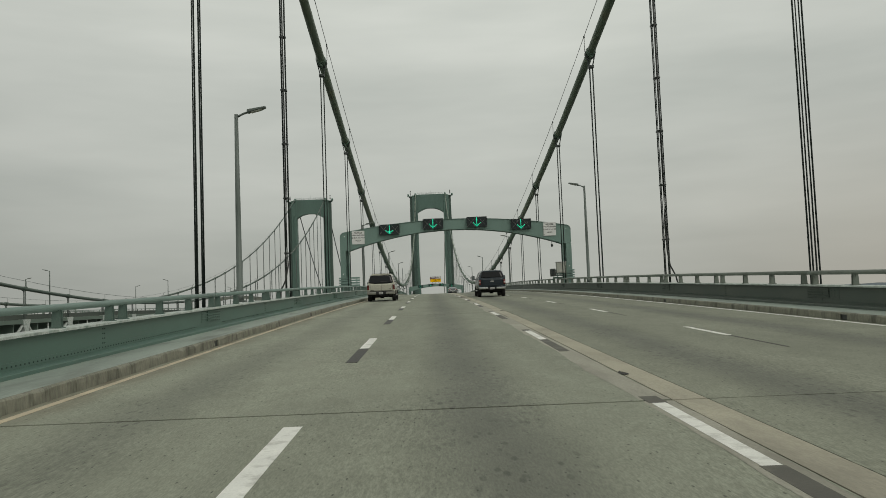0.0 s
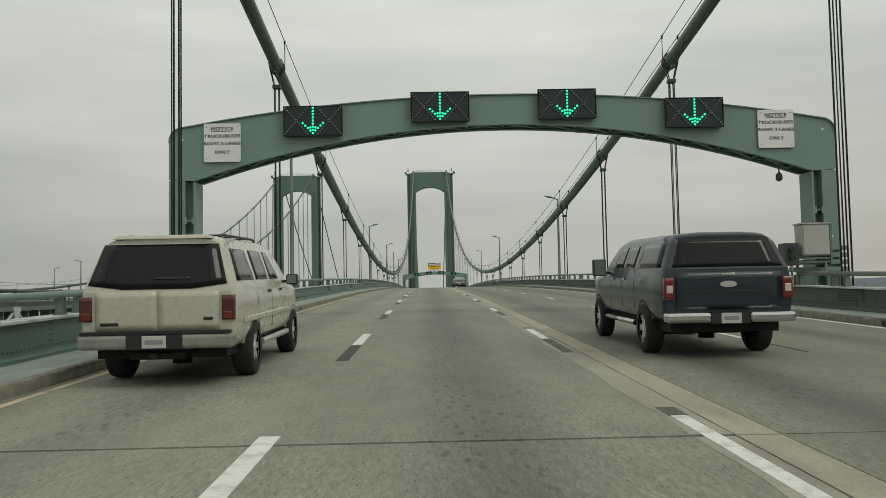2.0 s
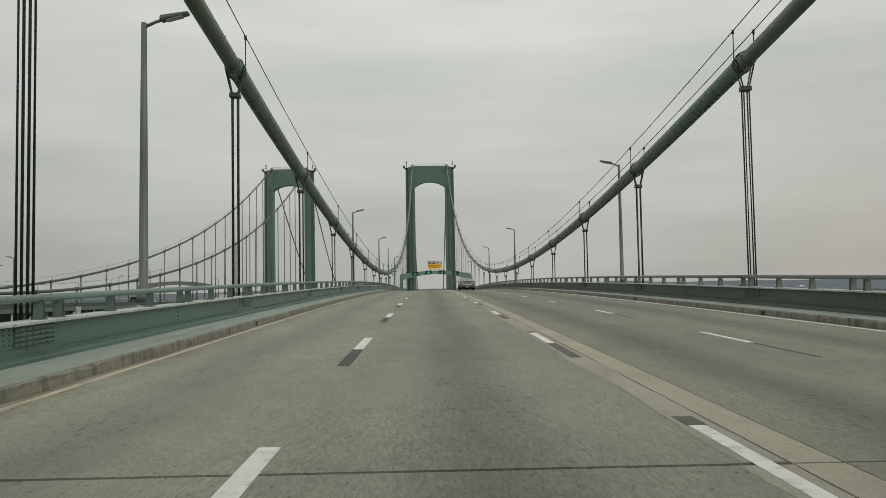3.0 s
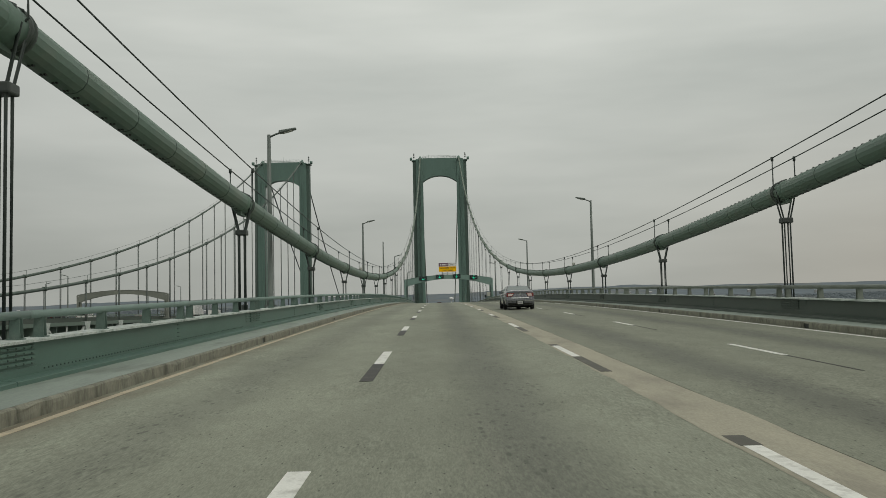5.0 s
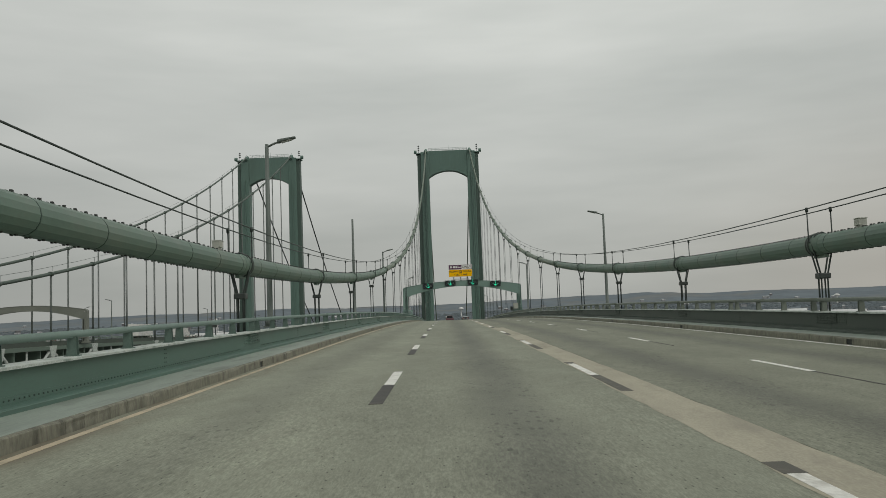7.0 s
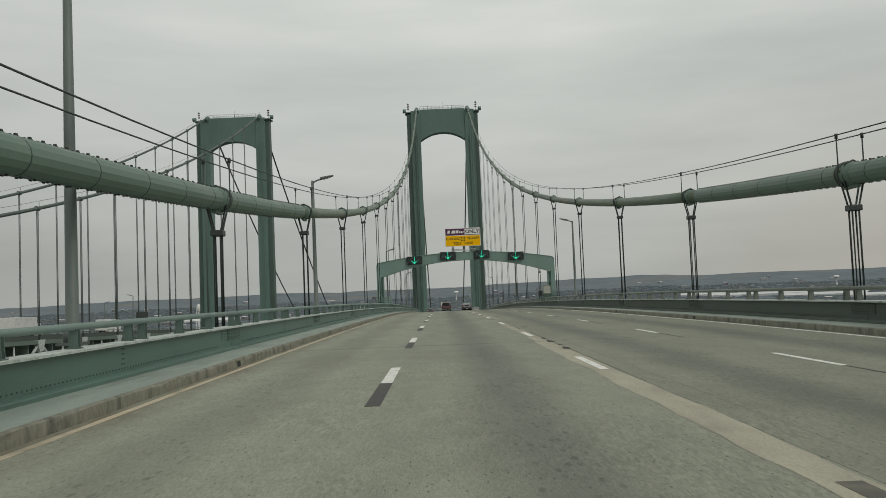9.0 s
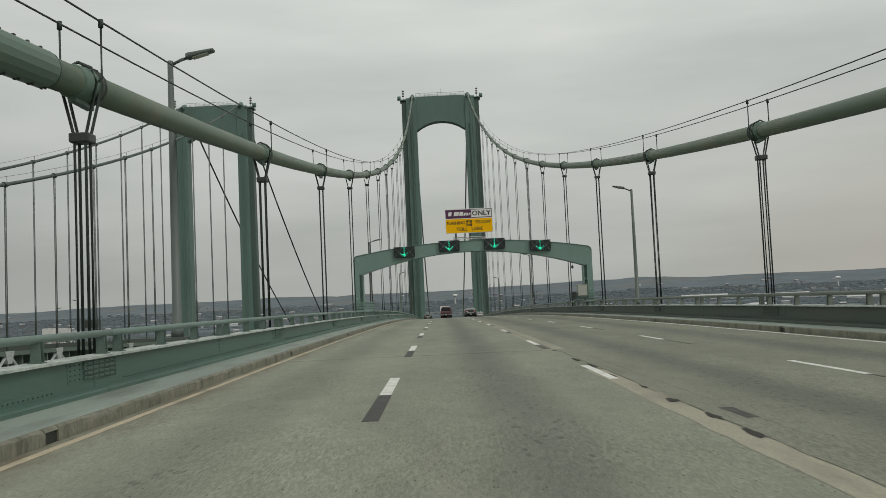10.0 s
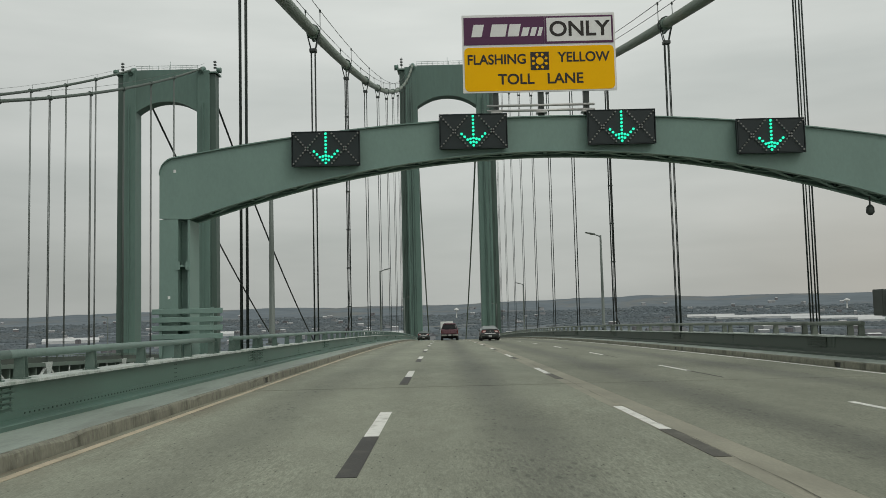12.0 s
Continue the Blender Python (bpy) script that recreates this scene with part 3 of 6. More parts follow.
for sx, gx, rx, name in ((-1, -8.62, -8.8, "girder_rail"), (1, 8.98, 9.16, "girder_rail")):
    rail = thing(name, "riveted green steel edge girder with pipe handrail on short posts" if sx < 0 else "weathered grey-green riveted edge girder with pipe handrail, shade darkening the colour", "railing", group="bridge edge rails")
    # the east side takes the pair with shade in its colour
    web_m, rail_m = (M_GIRDER, M_RAIL) if sx < 0 else (M_GIRDER_E, M_RAIL_E)
    splice_riv = rivet_mesh(3, 4, 0.17, 0.076, sx)
    ridge_riv = rivet_mesh(6, 4, 0.23, 0.076, sx)
    row_riv = rivet_mesh(int((PANEL - 2.6) / 0.14), 1, 0.14, 0.1, sx)
    end_riv = rivet_mesh(2, 5, 0.09, 0.09, sx)
    hs = [h for h in HANGERS] + [HANGERS[-1] + PANEL * k for k in range(1, 12)]
    for h in hs:
        s = h - 1.2
        bm = bmesh.new()
        sweep(bm, [(gx, 0.18), (gx + sx * 0.02, 0.18), (gx + sx * 0.02, 0.78), (gx, 0.78)], span(s + 0.004, s + PANEL - 0.004, 4), deck)
        part("web_plate", bm, web_m, rail)
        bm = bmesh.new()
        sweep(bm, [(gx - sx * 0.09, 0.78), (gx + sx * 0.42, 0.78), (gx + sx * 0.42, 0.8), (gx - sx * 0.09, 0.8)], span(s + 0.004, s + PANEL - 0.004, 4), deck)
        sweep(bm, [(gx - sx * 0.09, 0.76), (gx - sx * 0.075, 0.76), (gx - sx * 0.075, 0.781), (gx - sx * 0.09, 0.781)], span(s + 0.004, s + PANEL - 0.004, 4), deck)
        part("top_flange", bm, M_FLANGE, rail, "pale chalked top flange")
        bm = bmesh.new()
        sweep(bm, [(gx - sx * 0.26, 0.195), (gx, 0.195), (gx, 0.4), (gx - sx * 0.014, 0.4), (gx - sx * 0.014, 0.29), (gx - sx * 0.235, 0.276), (gx - sx * 0.26, 0.262)], span(s + 0.01, s + PANEL - 0.01, 4), deck)
        part("foot_angle", bm, web_m, rail)
        if not -10 < h < 420:
            continue
        bm = bmesh.new()
        sweep(bm, [(gx - sx * 0.007, 0.43), (gx, 0.43), (gx, 0.74), (gx - sx * 0.007, 0.74)], [s - 0.98, s - 0.46], deck)
        part("splice_plate", bm, web_m, rail)
        for j in range(4):
            z = 0.45 + 0.076 * j
            bm = bmesh.new()
            sweep(bm, [(gx - sx * 0.032, z), (gx - sx * 0.001, z - 0.006), (gx - sx * 0.001, z + 0.05), (gx - sx * 0.032, z + 0.044)], [s - 0.4, s + 0.98], deck)
            part("splice_bar", bm, web_m, rail)
        ob = tagged(part("rivets", splice_riv, None, rail), kind="stuff")
        ob.location = (gx - sx * 0.007, s - 0.89, deck(s) + 0.472)
        ob = tagged(part("rivets", ridge_riv, None, rail), kind="stuff")
        ob.location = (gx - sx * 0.032, s - 0.29, deck(s) + 0.472)
        ob = tagged(part("rivets", row_riv, None, rail), kind="stuff")
        slope = math.atan(-2 * CURVE * (s + 8 - CREST))
        ob.location = (gx - sx * 0.014, s + 1.3, deck(s + 1.3) + 0.345)
        ob.rotation_euler = (slope, 0, 0)
        for q in (HALF,):
            ob = tagged(part("rivets", end_riv, None, rail), kind="stuff")
            ob.location = (gx, s + q, deck(s + q) + 0.42)
    for a, c in zip(hs, hs[1:]):
        runs = [(a, c)]
        for gy in (76.16, 322.05):
            if a < gy < c:
                runs = [(a, gy - 0.5), (gy + 1.4, c)]
        for y0, y1 in runs:
            if y1 - y0 > 0.1:
                bm = bmesh.new()
                tube(bm, [(rx, y, deck(y) + 1.155) for y in span(y0, y1, 4)], 0.062, 12)
                part("handrail_pipe", bm, rail_m, rail)
                if len(runs) == 2:
                    ye = y1 - 0.12 if y0 == a else y0 + 0.12
                    ob = part("post", POSTS[sx], None, rail)
                    ob.location = (rx, ye, deck(ye) + 0.8)
    for h in [q for q in hs if -10 < q < 545]:
        for d in (-0.37, 0.37, 2.78, 5.18, HALF - 0.37, HALF + 0.37, HALF + 2.78, HALF + 5.18):
            ob = part("post", POSTS[sx], None, rail)
            ob.location = (rx, h + d, deck(h + d) + 0.8)

# ---- steelwork under the roadway ----
for sx in (-1, 1):
    bm = bmesh.new()
    sweep(bm, [(sx * 9.0, -1.4), (sx * 9.6, -1.4), (sx * 9.6, -0.7), (sx * 9.0, -0.7)], span(START, END, 15.865), deck)
    solid("top_chord", bm, M_STEEL, "green steel truss chord under the deck edge", "beam", kind="structure")
bm = bmesh.new()
for h in HANGERS + [HANGERS[-1] + PANEL * k for k in range(1, 23)]:
    bx(bm, -9.7, 9.7, h - 0.2, h + 0.2, deck(h) - 1.9, deck(h) - 0.9)
solid("floor_beams", bm, M_STEEL, "green steel cross beams under the deck", "beam", kind="structure")
bm = bmesh.new()
sweep(bm, [(-9.7, -0.5), (-7.6, -0.5), (-7.6, 0.1), (-9.7, 0.1)], ROAD_Y, deck)
sweep(bm, [(9.7, 0.1), (8.0, 0.1), (8.0, -0.5), (9.7, -0.5)], ROAD_Y, deck)
solid("deck_edge", bm, M_STEEL, "green steel deck edge under the rails", "deck", kind="structure")

# ---- main cables ----


def twin_drop(y):
    return 0.5 * max(0.0, 1 - ((y - 199.5) / 330) ** 2)


def cable_line(x, ox, oy, oz, a, c, step):
    return [(ox + x, oy + y, oz + cable_height(y) - (twin_drop(y) if oz else 0.0)) for y in span(a, c, step)]


def back_stay(x, ox, oy, oz):
    """Side-span cable from the tower top down to the approach."""
    top, foot = cable_height(TOWER_Y), deck(760) + 1.0
    return [(ox + x, oy + TOWER_Y + 230 * u, oz + top + (foot - top) * u - 22 * u * (1 - u)) for u in [i / 16 for i in range(17)]]


COVER = (105.0, 262.0)
for sx in (-1, 1):
    x = AXIS + sx * CABLE_X
    cable = thing("main_cable", "thick green painted suspension cable with bands and hand ropes", "cable", group="main cables")
    bm = bmesh.new()
    tube(bm, cable_line(x, 0, 0, 0, START, COVER[0], 5), 0.27, 20)
    part("wrapped_cable", bm, M_CABLE, cable)
    bm = bmesh.new()
    tube(bm, cable_line(x, 0, 0, 0, COVER[1], TOWER_Y, 5), 0.27, 20)
    part("wrapped_cable", bm, M_CABLE, cable)
    bm = bmesh.new()
    tube(bm, back_stay(x, 0, 0, 0), 0.27, 12)
    part("wrapped_cable", bm, M_CABLE, cable)
    seams = span(COVER[0], COVER[1], 2.64)
    for a, c in zip(seams, seams[1:]):
        if c - a > 0.2:
            m = (a + c) / 2
            bm = bmesh.new()
            cuts = (a, a + 0.02, a + 0.03, a + 0.6, m, c - 0.6, c - 0.03, c - 0.02, c)
            tube(bm, [(x, q, cable_height(q)) for q in cuts], [0.292, 0.314, 0.317, 0.317, 0.317, 0.317, 0.317, 0.314, 0.292], 16, caps=False, flat=True)
            part("cover_sleeve", bm, M_COVER, cable)
            bm = bmesh.new()
            tube(bm, [(x, c + d, cable_height(c + d)) for d in (-0.014, -0.01, 0.01, 0.014)], [0.306, 0.32, 0.32, 0.306], 16, caps=False)
            part("seam_ring", bm, M_RIVET, cable, "dark sealed seam ring")
    verts, faces = [], []

    def stud(y, up):
        """A seam lug across the cable with a nut at each side."""
        s = cable_height(y) + 0.298 * up
        k = 1.0 if up > 0 else 0.7
        for cx, hx, hy, hz in ((0.0, 0.075, 0.034, 0.022), (-0.045, 0.022, 0.03, 0.052), (0.045, 0.022, 0.03, 0.052)):
            b0 = len(verts)
            for z in (0.0, hz):
                verts.extend((x + (cx + ax * hx) * k, y + ay * hy, s + up * z * k) for ax, ay in ((-1, -1), (1, -1), (1, 1), (-1, 1)))
            faces.extend((b0 + i, b0 + (i + 1) % 4, b0 + 4 + (i + 1) % 4, b0 + 4 + i) for i in range(4))
            faces.append((b0 + 4, b0 + 5, b0 + 6, b0 + 7))

    y = COVER[0] + 0.2
    while y < COVER[1]:
        stud(y, 1)
        stud(y + 0.16, -1)
        y += 0.44
    me = bpy.data.meshes.new("cover_bolts")
    me.from_pydata(verts, [], faces)
    me.materials.append(M_BOLT)
    tagged(part("cover_bolts", me, None, cable, "rows of dark seam bolts"), kind="stuff")
    for h in HANGERS:
        if h < -45:
            continue
        big = 0.345 if COVER[0] < h < COVER[1] else 0.32
        bm = bmesh.new()
        pts = [(x, h + d, cable_height(h + d)) for d in (-0.46, -0.4, -0.1, 0.1, 0.12)]
        tube(bm, pts, [big - 0.035, big - 0.01, big + 0.005, big + 0.01, big - 0.03], 14)
        bx(bm, x - 0.07, x + 0.07, h - 0.4, h + 0.4, cable_height(h) - big - 0.08, cable_height(h) - big + 0.05)
        band = part("cable_band", bm, M_COVER, cable, "cast cable band with a bulge below")
        bm = bmesh.new()
        pts = [(x, h + d, cable_height(h + d)) for d in (0.1, 0.115, 0.19, 0.205, 0.25, 0.265, 0.345, 0.36)]
        tube(bm, pts, [big - 0.02, big + 0.035, big + 0.045, big + 0.012, big + 0.012, big + 0.045, big + 0.035, big - 0.02], 18)
        part("band_collar", bm, M_DARKBAND, band, "dark grooved collar of the cable band")
        for px in (-0.38, 0.38):
            bm = bmesh.new()
            z = cable_height(h)
            tube(bm, [(x + px * 0.78, h, z + 0.02), (x + px, h, z + 0.1), (x + px, h, z + 1.12)], 0.022, 6)
            tube(bm, [(x + px, h, z + 1.05), (x + px, h, z + 1.2)], 0.05, 6)
            part("stanchion", bm, M_ROPE, cable)
    for px in (-0.38, 0.38):
        bm = bmesh.new()
        pts = []
        hh = [q for q in HANGERS if q > -46]
        for a, c in zip(hh, hh[1:]):
            for u in (0, 0.25, 0.5, 0.75):
                yy = a + (c - a) * u
                pts.append((x + px, yy, cable_height(a) + (cable_height(c) - cable_height(a)) * u + 1.16 - 0.16 * u * (1 - u)))
        tube(bm, pts, 0.019, 6)
        part("hand_rope", bm, M_ROPE, cable, "thin dark hand rope")

# ---- suspenders ----
for sx in (-1, 1):
    x = AXIS + sx * CABLE_X
    for i, h in enumerate(HANGERS):
        if h < -10:
            continue
        top, foot = cable_height(h), deck(h) + 0.12
        sus = thing("suspender", "four dark wire ropes hung over the cable band", "suspender rope", (x, h, foot), "suspender ropes")
        clampz = top - 1.0
        for qx in (-1, 1):
            for qy in (-1, 1):
                bm = bmesh.new()
                y = qy * 0.125
                tube(bm, [(qx * 0.1, y * 0.8, 0), (qx * 0.1, y * 0.8, clampz - foot), (qx * 0.33, y, top - foot), (qx * 0.24, y, top - foot + 0.27), (0.0, y, top - foot + 0.385)], 0.029, 8)
                part("wire_rope", bm, M_ROPE, sus)
        bm = bmesh.new()
        bx(bm, -0.19, 0.19, -0.17, 0.17, clampz - foot - 0.09, clampz - foot + 0.09)
        soften(bm, 0.03, 2)
        part("rope_clamp", bm, M_DARKBOX, sus, "cast rope spreader clamp")
        if abs(abs(h - MID) - 10 * PANEL) < 1:
            bm = bmesh.new()
            q = -sx * 0.02
            tube(bm, [(q, -0.2, top - foot - 0.5), (q, -0.19, 6), (q - 0.03, -0.2, 3.4), (q + 0.02, -0.19, 2.2), (q + sx * 0.1, -0.25, 1.5), (q + sx * 0.3, -0.4, 1.0), (q + sx * 0.42, -0.5, 0.3)], 0.04, 8)
            part("power_conduit", bm, M_BOLT, sus, "slack black power conduit")
            z = 2.8
            while z < clampz - foot - 2:
                bm = bmesh.new()
                bx(bm, -0.15, 0.15, -0.14, 0.14, z - 0.035, z + 0.035)
                part("rope_spacer", bm, M_DARKBOX, sus)
                z += 2.7

# ---- towers ----


def tower(ox, oy, oz, label):
    tw = thing("bridge_tower", label, "bridge tower", (ox, TOWER_Y + oy, LOW), "bridge towers")

    def at(bm):
        bmesh.ops.translate(bm, vec=Vector((0, 0, oz - LOW)), verts=bm.verts[:])
        return bm
    top = 69.2
    for sx in (-1, 1):
        bm = bmesh.new()
        for (a, c, d), (a2, c2, d2) in ((((7.95), 11.6, 2.6), (8.15, 11.5, 2.2)),):
            v = bx(bm, a, c, -d, d, LOW - oz, top)
            for q in v[4:]:
                q.co.x = a2 if abs(q.co.x - a) < 0.01 else c2
                q.co.y = d2 if q.co.y > 0 else -d2
            for q in v:
                q.co.x *= sx
        soften(bm, 0.12, 1)
        leg = part("leg", at(bm), M_TOWER, tw)
        # outer cell set back from the leg face, its shade put into the colour
        bm = bmesh.new()
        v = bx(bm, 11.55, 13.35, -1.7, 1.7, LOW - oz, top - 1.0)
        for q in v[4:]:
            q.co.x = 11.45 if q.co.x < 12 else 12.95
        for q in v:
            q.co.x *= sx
        part("outer_cell", at(bm), M_TOWER_SHADE, leg)
        bm = bmesh.new()
        bx(bm, min(sx * 9.6, sx * 10.0), max(sx * 9.6, sx * 10.0), -2.72, -2.3, LOW - oz, top - 9)
        part("stiffener", at(bm), M_TOWER, leg)
        # saddle housing and working platform
        bm = bmesh.new()
        tube(bm, [(sx * (CABLE_X), -2.8, top - 0.6), (sx * CABLE_X, -1.4, top + 0.55), (sx * CABLE_X, 0, top + 1.1), (sx * CABLE_X, 1.4, top + 0.55), (sx * CABLE_X, 2.8, top - 0.6)], 0.62, 12)
        bx(bm, sx * CABLE_X - 0.9, sx * CABLE_X + 0.9, -1.6, 1.6, top - 0.4, top + 0.5)
        part("saddle", at(bm), M_TOWER, tw, "cable saddle housing")
        bm = bmesh.new()
        bx(bm, min(sx * 11.4, sx * 13.5), max(sx * 11.4, sx * 13.5), -2.4, 2.4, top - 0.8, top - 0.45)
        tube(bm, [(sx * 13.2, -1.0, top + 0.2), (sx * 14.3, -1.0, top + 0.2)], 0.75, 12)
        for yy in (-2.3, 0, 2.3):
            tube(bm, [(sx * 13.4, yy, top - 0.5), (sx * 13.4, yy, top + 0.8)], 0.05, 6)
        part("platform", at(bm), M_TOWER, tw, "cantilevered service platform with drum housing")
        bm = bmesh.new()
        tube(bm, [(sx * 12.4, 0, top - 0.5), (sx * 12.4, 0, top + 3.4)], 0.06, 6)
        for z in (1.2, 2.0, 2.8):
            bx(bm, sx * 12.4 - 0.35, sx * 12.4 + 0.35, -0.25, 0.25, top + z - 0.18, top + z + 0.18)
        part("beacon", at(bm), M_DARKBOX, tw, "aircraft warning beacon on a mast")
    bm = bmesh.new()
    pts = [(-8.2, top + 0.4), (8.2, top + 0.4)]
    pts += [(x, 61.0 - 2.9 * (abs(x) / 8.2) ** 2.2) for x in [8.2 - 16.4 * i / 20 for i in range(21)]]
    outline(bm, pts, -1.9, 1.9)
    strut = part("portal_strut", at(bm), M_TOWER, tw, "deep arched cross strut")
    bm = bmesh.new()
    for yy in (-1.8, 1.8):
        tube(bm, [(-8.2, yy, top + 1.5), (8.2, yy, top + 1.5)], 0.045, 6)
        tube(bm, [(-8.2, yy, top + 0.95), (8.2, yy, top + 0.95)], 0.035, 6)
        for i in range(12):
            tube(bm, [(-8.2 + 16.4 * i / 11, yy, top + 0.4), (-8.2 + 16.4 * i / 11, yy, top + 1.5)], 0.04, 6)
    for xx, hh in ((-5.2, 2.4), (0.4, 3.2), (3.6, 2.0)):
        tube(bm, [(xx, 0, top + 0.4), (xx, 0, top + hh)], 0.04, 6)
    part("top_railing", at(bm), M_TOWER, strut, "thin handrail along the strut top")
    bm = bmesh.new()
    pts = [(-8.1, -4.0), (8.1, -4.0), (8.1, -12)] + [(x, -9.5 - 2.5 * (abs(x) / 8.1) ** 2) for x in [8.1 - 16.2 * i / 12 for i in range(13)]]
    outline(bm, [(x, z - 6.8) for x, z in pts], -1.7, 1.7)
    part("lower_strut", at(bm), M_TOWER, tw)
    return tw


tower(AXIS, 0, 0, "green steel portal tower with arched top strut carrying both cables")

# ---- twin bridge ----
OX, OY, OZ = -74.6, -7.5, -1.85


def deck2(y):
    return deck(y - OY) + OZ


tower(OX, OY, OZ, "green steel portal tower of the twin bridge")
twin = thing("twin_bridge_deck", "green steel deck and truss of the parallel bridge", "bridge deck", kind="structure")
Y2 = span(-70, 900, PANEL)
bm = bmesh.new()
sweep(bm, [(OX - 9.0, -0.6), (OX + 9.0, -0.6), (OX + 9.0, 0), (OX - 9.0, 0)], Y2, deck2)
part("roadway", bm, M_ROAD, twin, "concrete roadway")
for sx in (-1, 1):
    bm = bmesh.new()
    sweep(bm, [(OX + sx * 8.7, -0.6), (OX + sx * 8.78, -0.6), (OX + sx * 8.78, 0.8), (OX + sx * 8.7, 0.8)], Y2, deck2)
    # reuses the darkened east girder colour
    part("edge_girder", bm, M_GIRDER_E, twin)
    bm = bmesh.new()
    tube(bm, [(OX + sx * 8.9, y, deck2(y) + 1.15) for y in Y2], 0.07, 6)
    y = 60
    while y < 520:
        bx(bm, OX + sx * 8.9 - 0.05, OX + sx * 8.9 + 0.05, y - 0.08, y + 0.08, deck2(y) + 0.75, deck2(y) + 1.12)
        y += PANEL / 6
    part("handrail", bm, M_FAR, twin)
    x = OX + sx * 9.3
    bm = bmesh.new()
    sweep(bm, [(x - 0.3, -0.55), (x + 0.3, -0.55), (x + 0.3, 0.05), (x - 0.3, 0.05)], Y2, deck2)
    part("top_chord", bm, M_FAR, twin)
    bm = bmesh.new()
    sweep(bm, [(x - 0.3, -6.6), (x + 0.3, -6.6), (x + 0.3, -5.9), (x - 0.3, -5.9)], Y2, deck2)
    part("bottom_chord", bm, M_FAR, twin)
    for k in range(-9, 21):
        y = MID + OY + 3.4 + PANEL * k
        bm = bmesh.new()
        for d in (-1, 1):
            tube(bm, [(x, y + d * 0.4, deck2(y) - 0.5), (x, y + d * HALF, deck2(y + d * HALF) - 6.1)], 0.27, 4)
        tube(bm, [(x, y, deck2(y) - 0.3), (x, y, deck2(y) - 6.1)], 0.13, 4)
        tube(bm, [(x, y + HALF, deck2(y + HALF) - 0.3), (x, y + HALF, deck2(y + HALF) - 6.1)], 0.17, 4)
        v = bx(bm, x - 0.33, x + 0.33, y - 1.3, y + 1.3, deck2(y) - 1.7, deck2(y) + 0.1)
        for q in v[:4]:
            q.co.y = y + (q.co.y - y) * 0.45
        part("web_members", bm, M_FLANGE, twin, "pale diagonals and gusset plate")
    bm = bmesh.new()
    for k in range(-9, 21):
        for off in (0, HALF):
            y = MID + OY + PANEL * k + off
            bx(bm, OX - 9.2, OX + 9.2, y - 0.15, y + 0.15, deck2(y) - 2.4, deck2(y) - 0.6)
    if sx > 0:
        part("floor_beams", bm, M_FAR, twin)
    else:
        bm.free()
for sx in (-1, 1):
    x = sx * CABLE_X
    cable = thing("main_cable", "slender distant suspension cable of the twin bridge", "cable", group="main cables")
    bm = bmesh.new()
    tube(bm, cable_line(x, OX, OY, OZ, -40, TOWER_Y, 6), 0.28, 10)
    part("wrapped_cable", bm, M_FAR_CABLE, cable)
    bm = bmesh.new()
    tube(bm, back_stay(x, OX, OY, OZ), 0.28, 10)
    part("wrapped_cable", bm, M_ROPE, cable)
    bm = bmesh.new()
    tube(bm, [(px, py, pz + 1.15) for px, py, pz in cable_line(x + 0.3, OX, OY, OZ, -40, TOWER_Y, PANEL)], 0.03, 5)
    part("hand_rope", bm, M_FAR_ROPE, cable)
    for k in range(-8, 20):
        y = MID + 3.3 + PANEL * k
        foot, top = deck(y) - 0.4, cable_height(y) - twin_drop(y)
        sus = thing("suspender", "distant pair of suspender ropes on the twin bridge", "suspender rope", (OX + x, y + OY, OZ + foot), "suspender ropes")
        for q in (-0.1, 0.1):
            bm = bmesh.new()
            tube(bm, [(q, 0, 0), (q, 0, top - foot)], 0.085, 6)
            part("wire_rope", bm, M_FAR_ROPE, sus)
        bm = bmesh.new()
        tube(bm, [(0, -0.45, top - foot), (0, 0.45, top - foot)], 0.36, 10)
        tube(bm, [(0.3, 0, top - foot), (0.3, 0, top - foot + 1.2)], 0.035, 5)
        part("cable_band", bm, M_FAR_CABLE, sus)

# ---- lane-control gantries ----


def gantry_top(d):
    return 6.9 - 0.95 * (d / 10.3) ** 2


def gantry_low(d):
    return 6.0 - 1.61 * (d / 9.6) ** 2


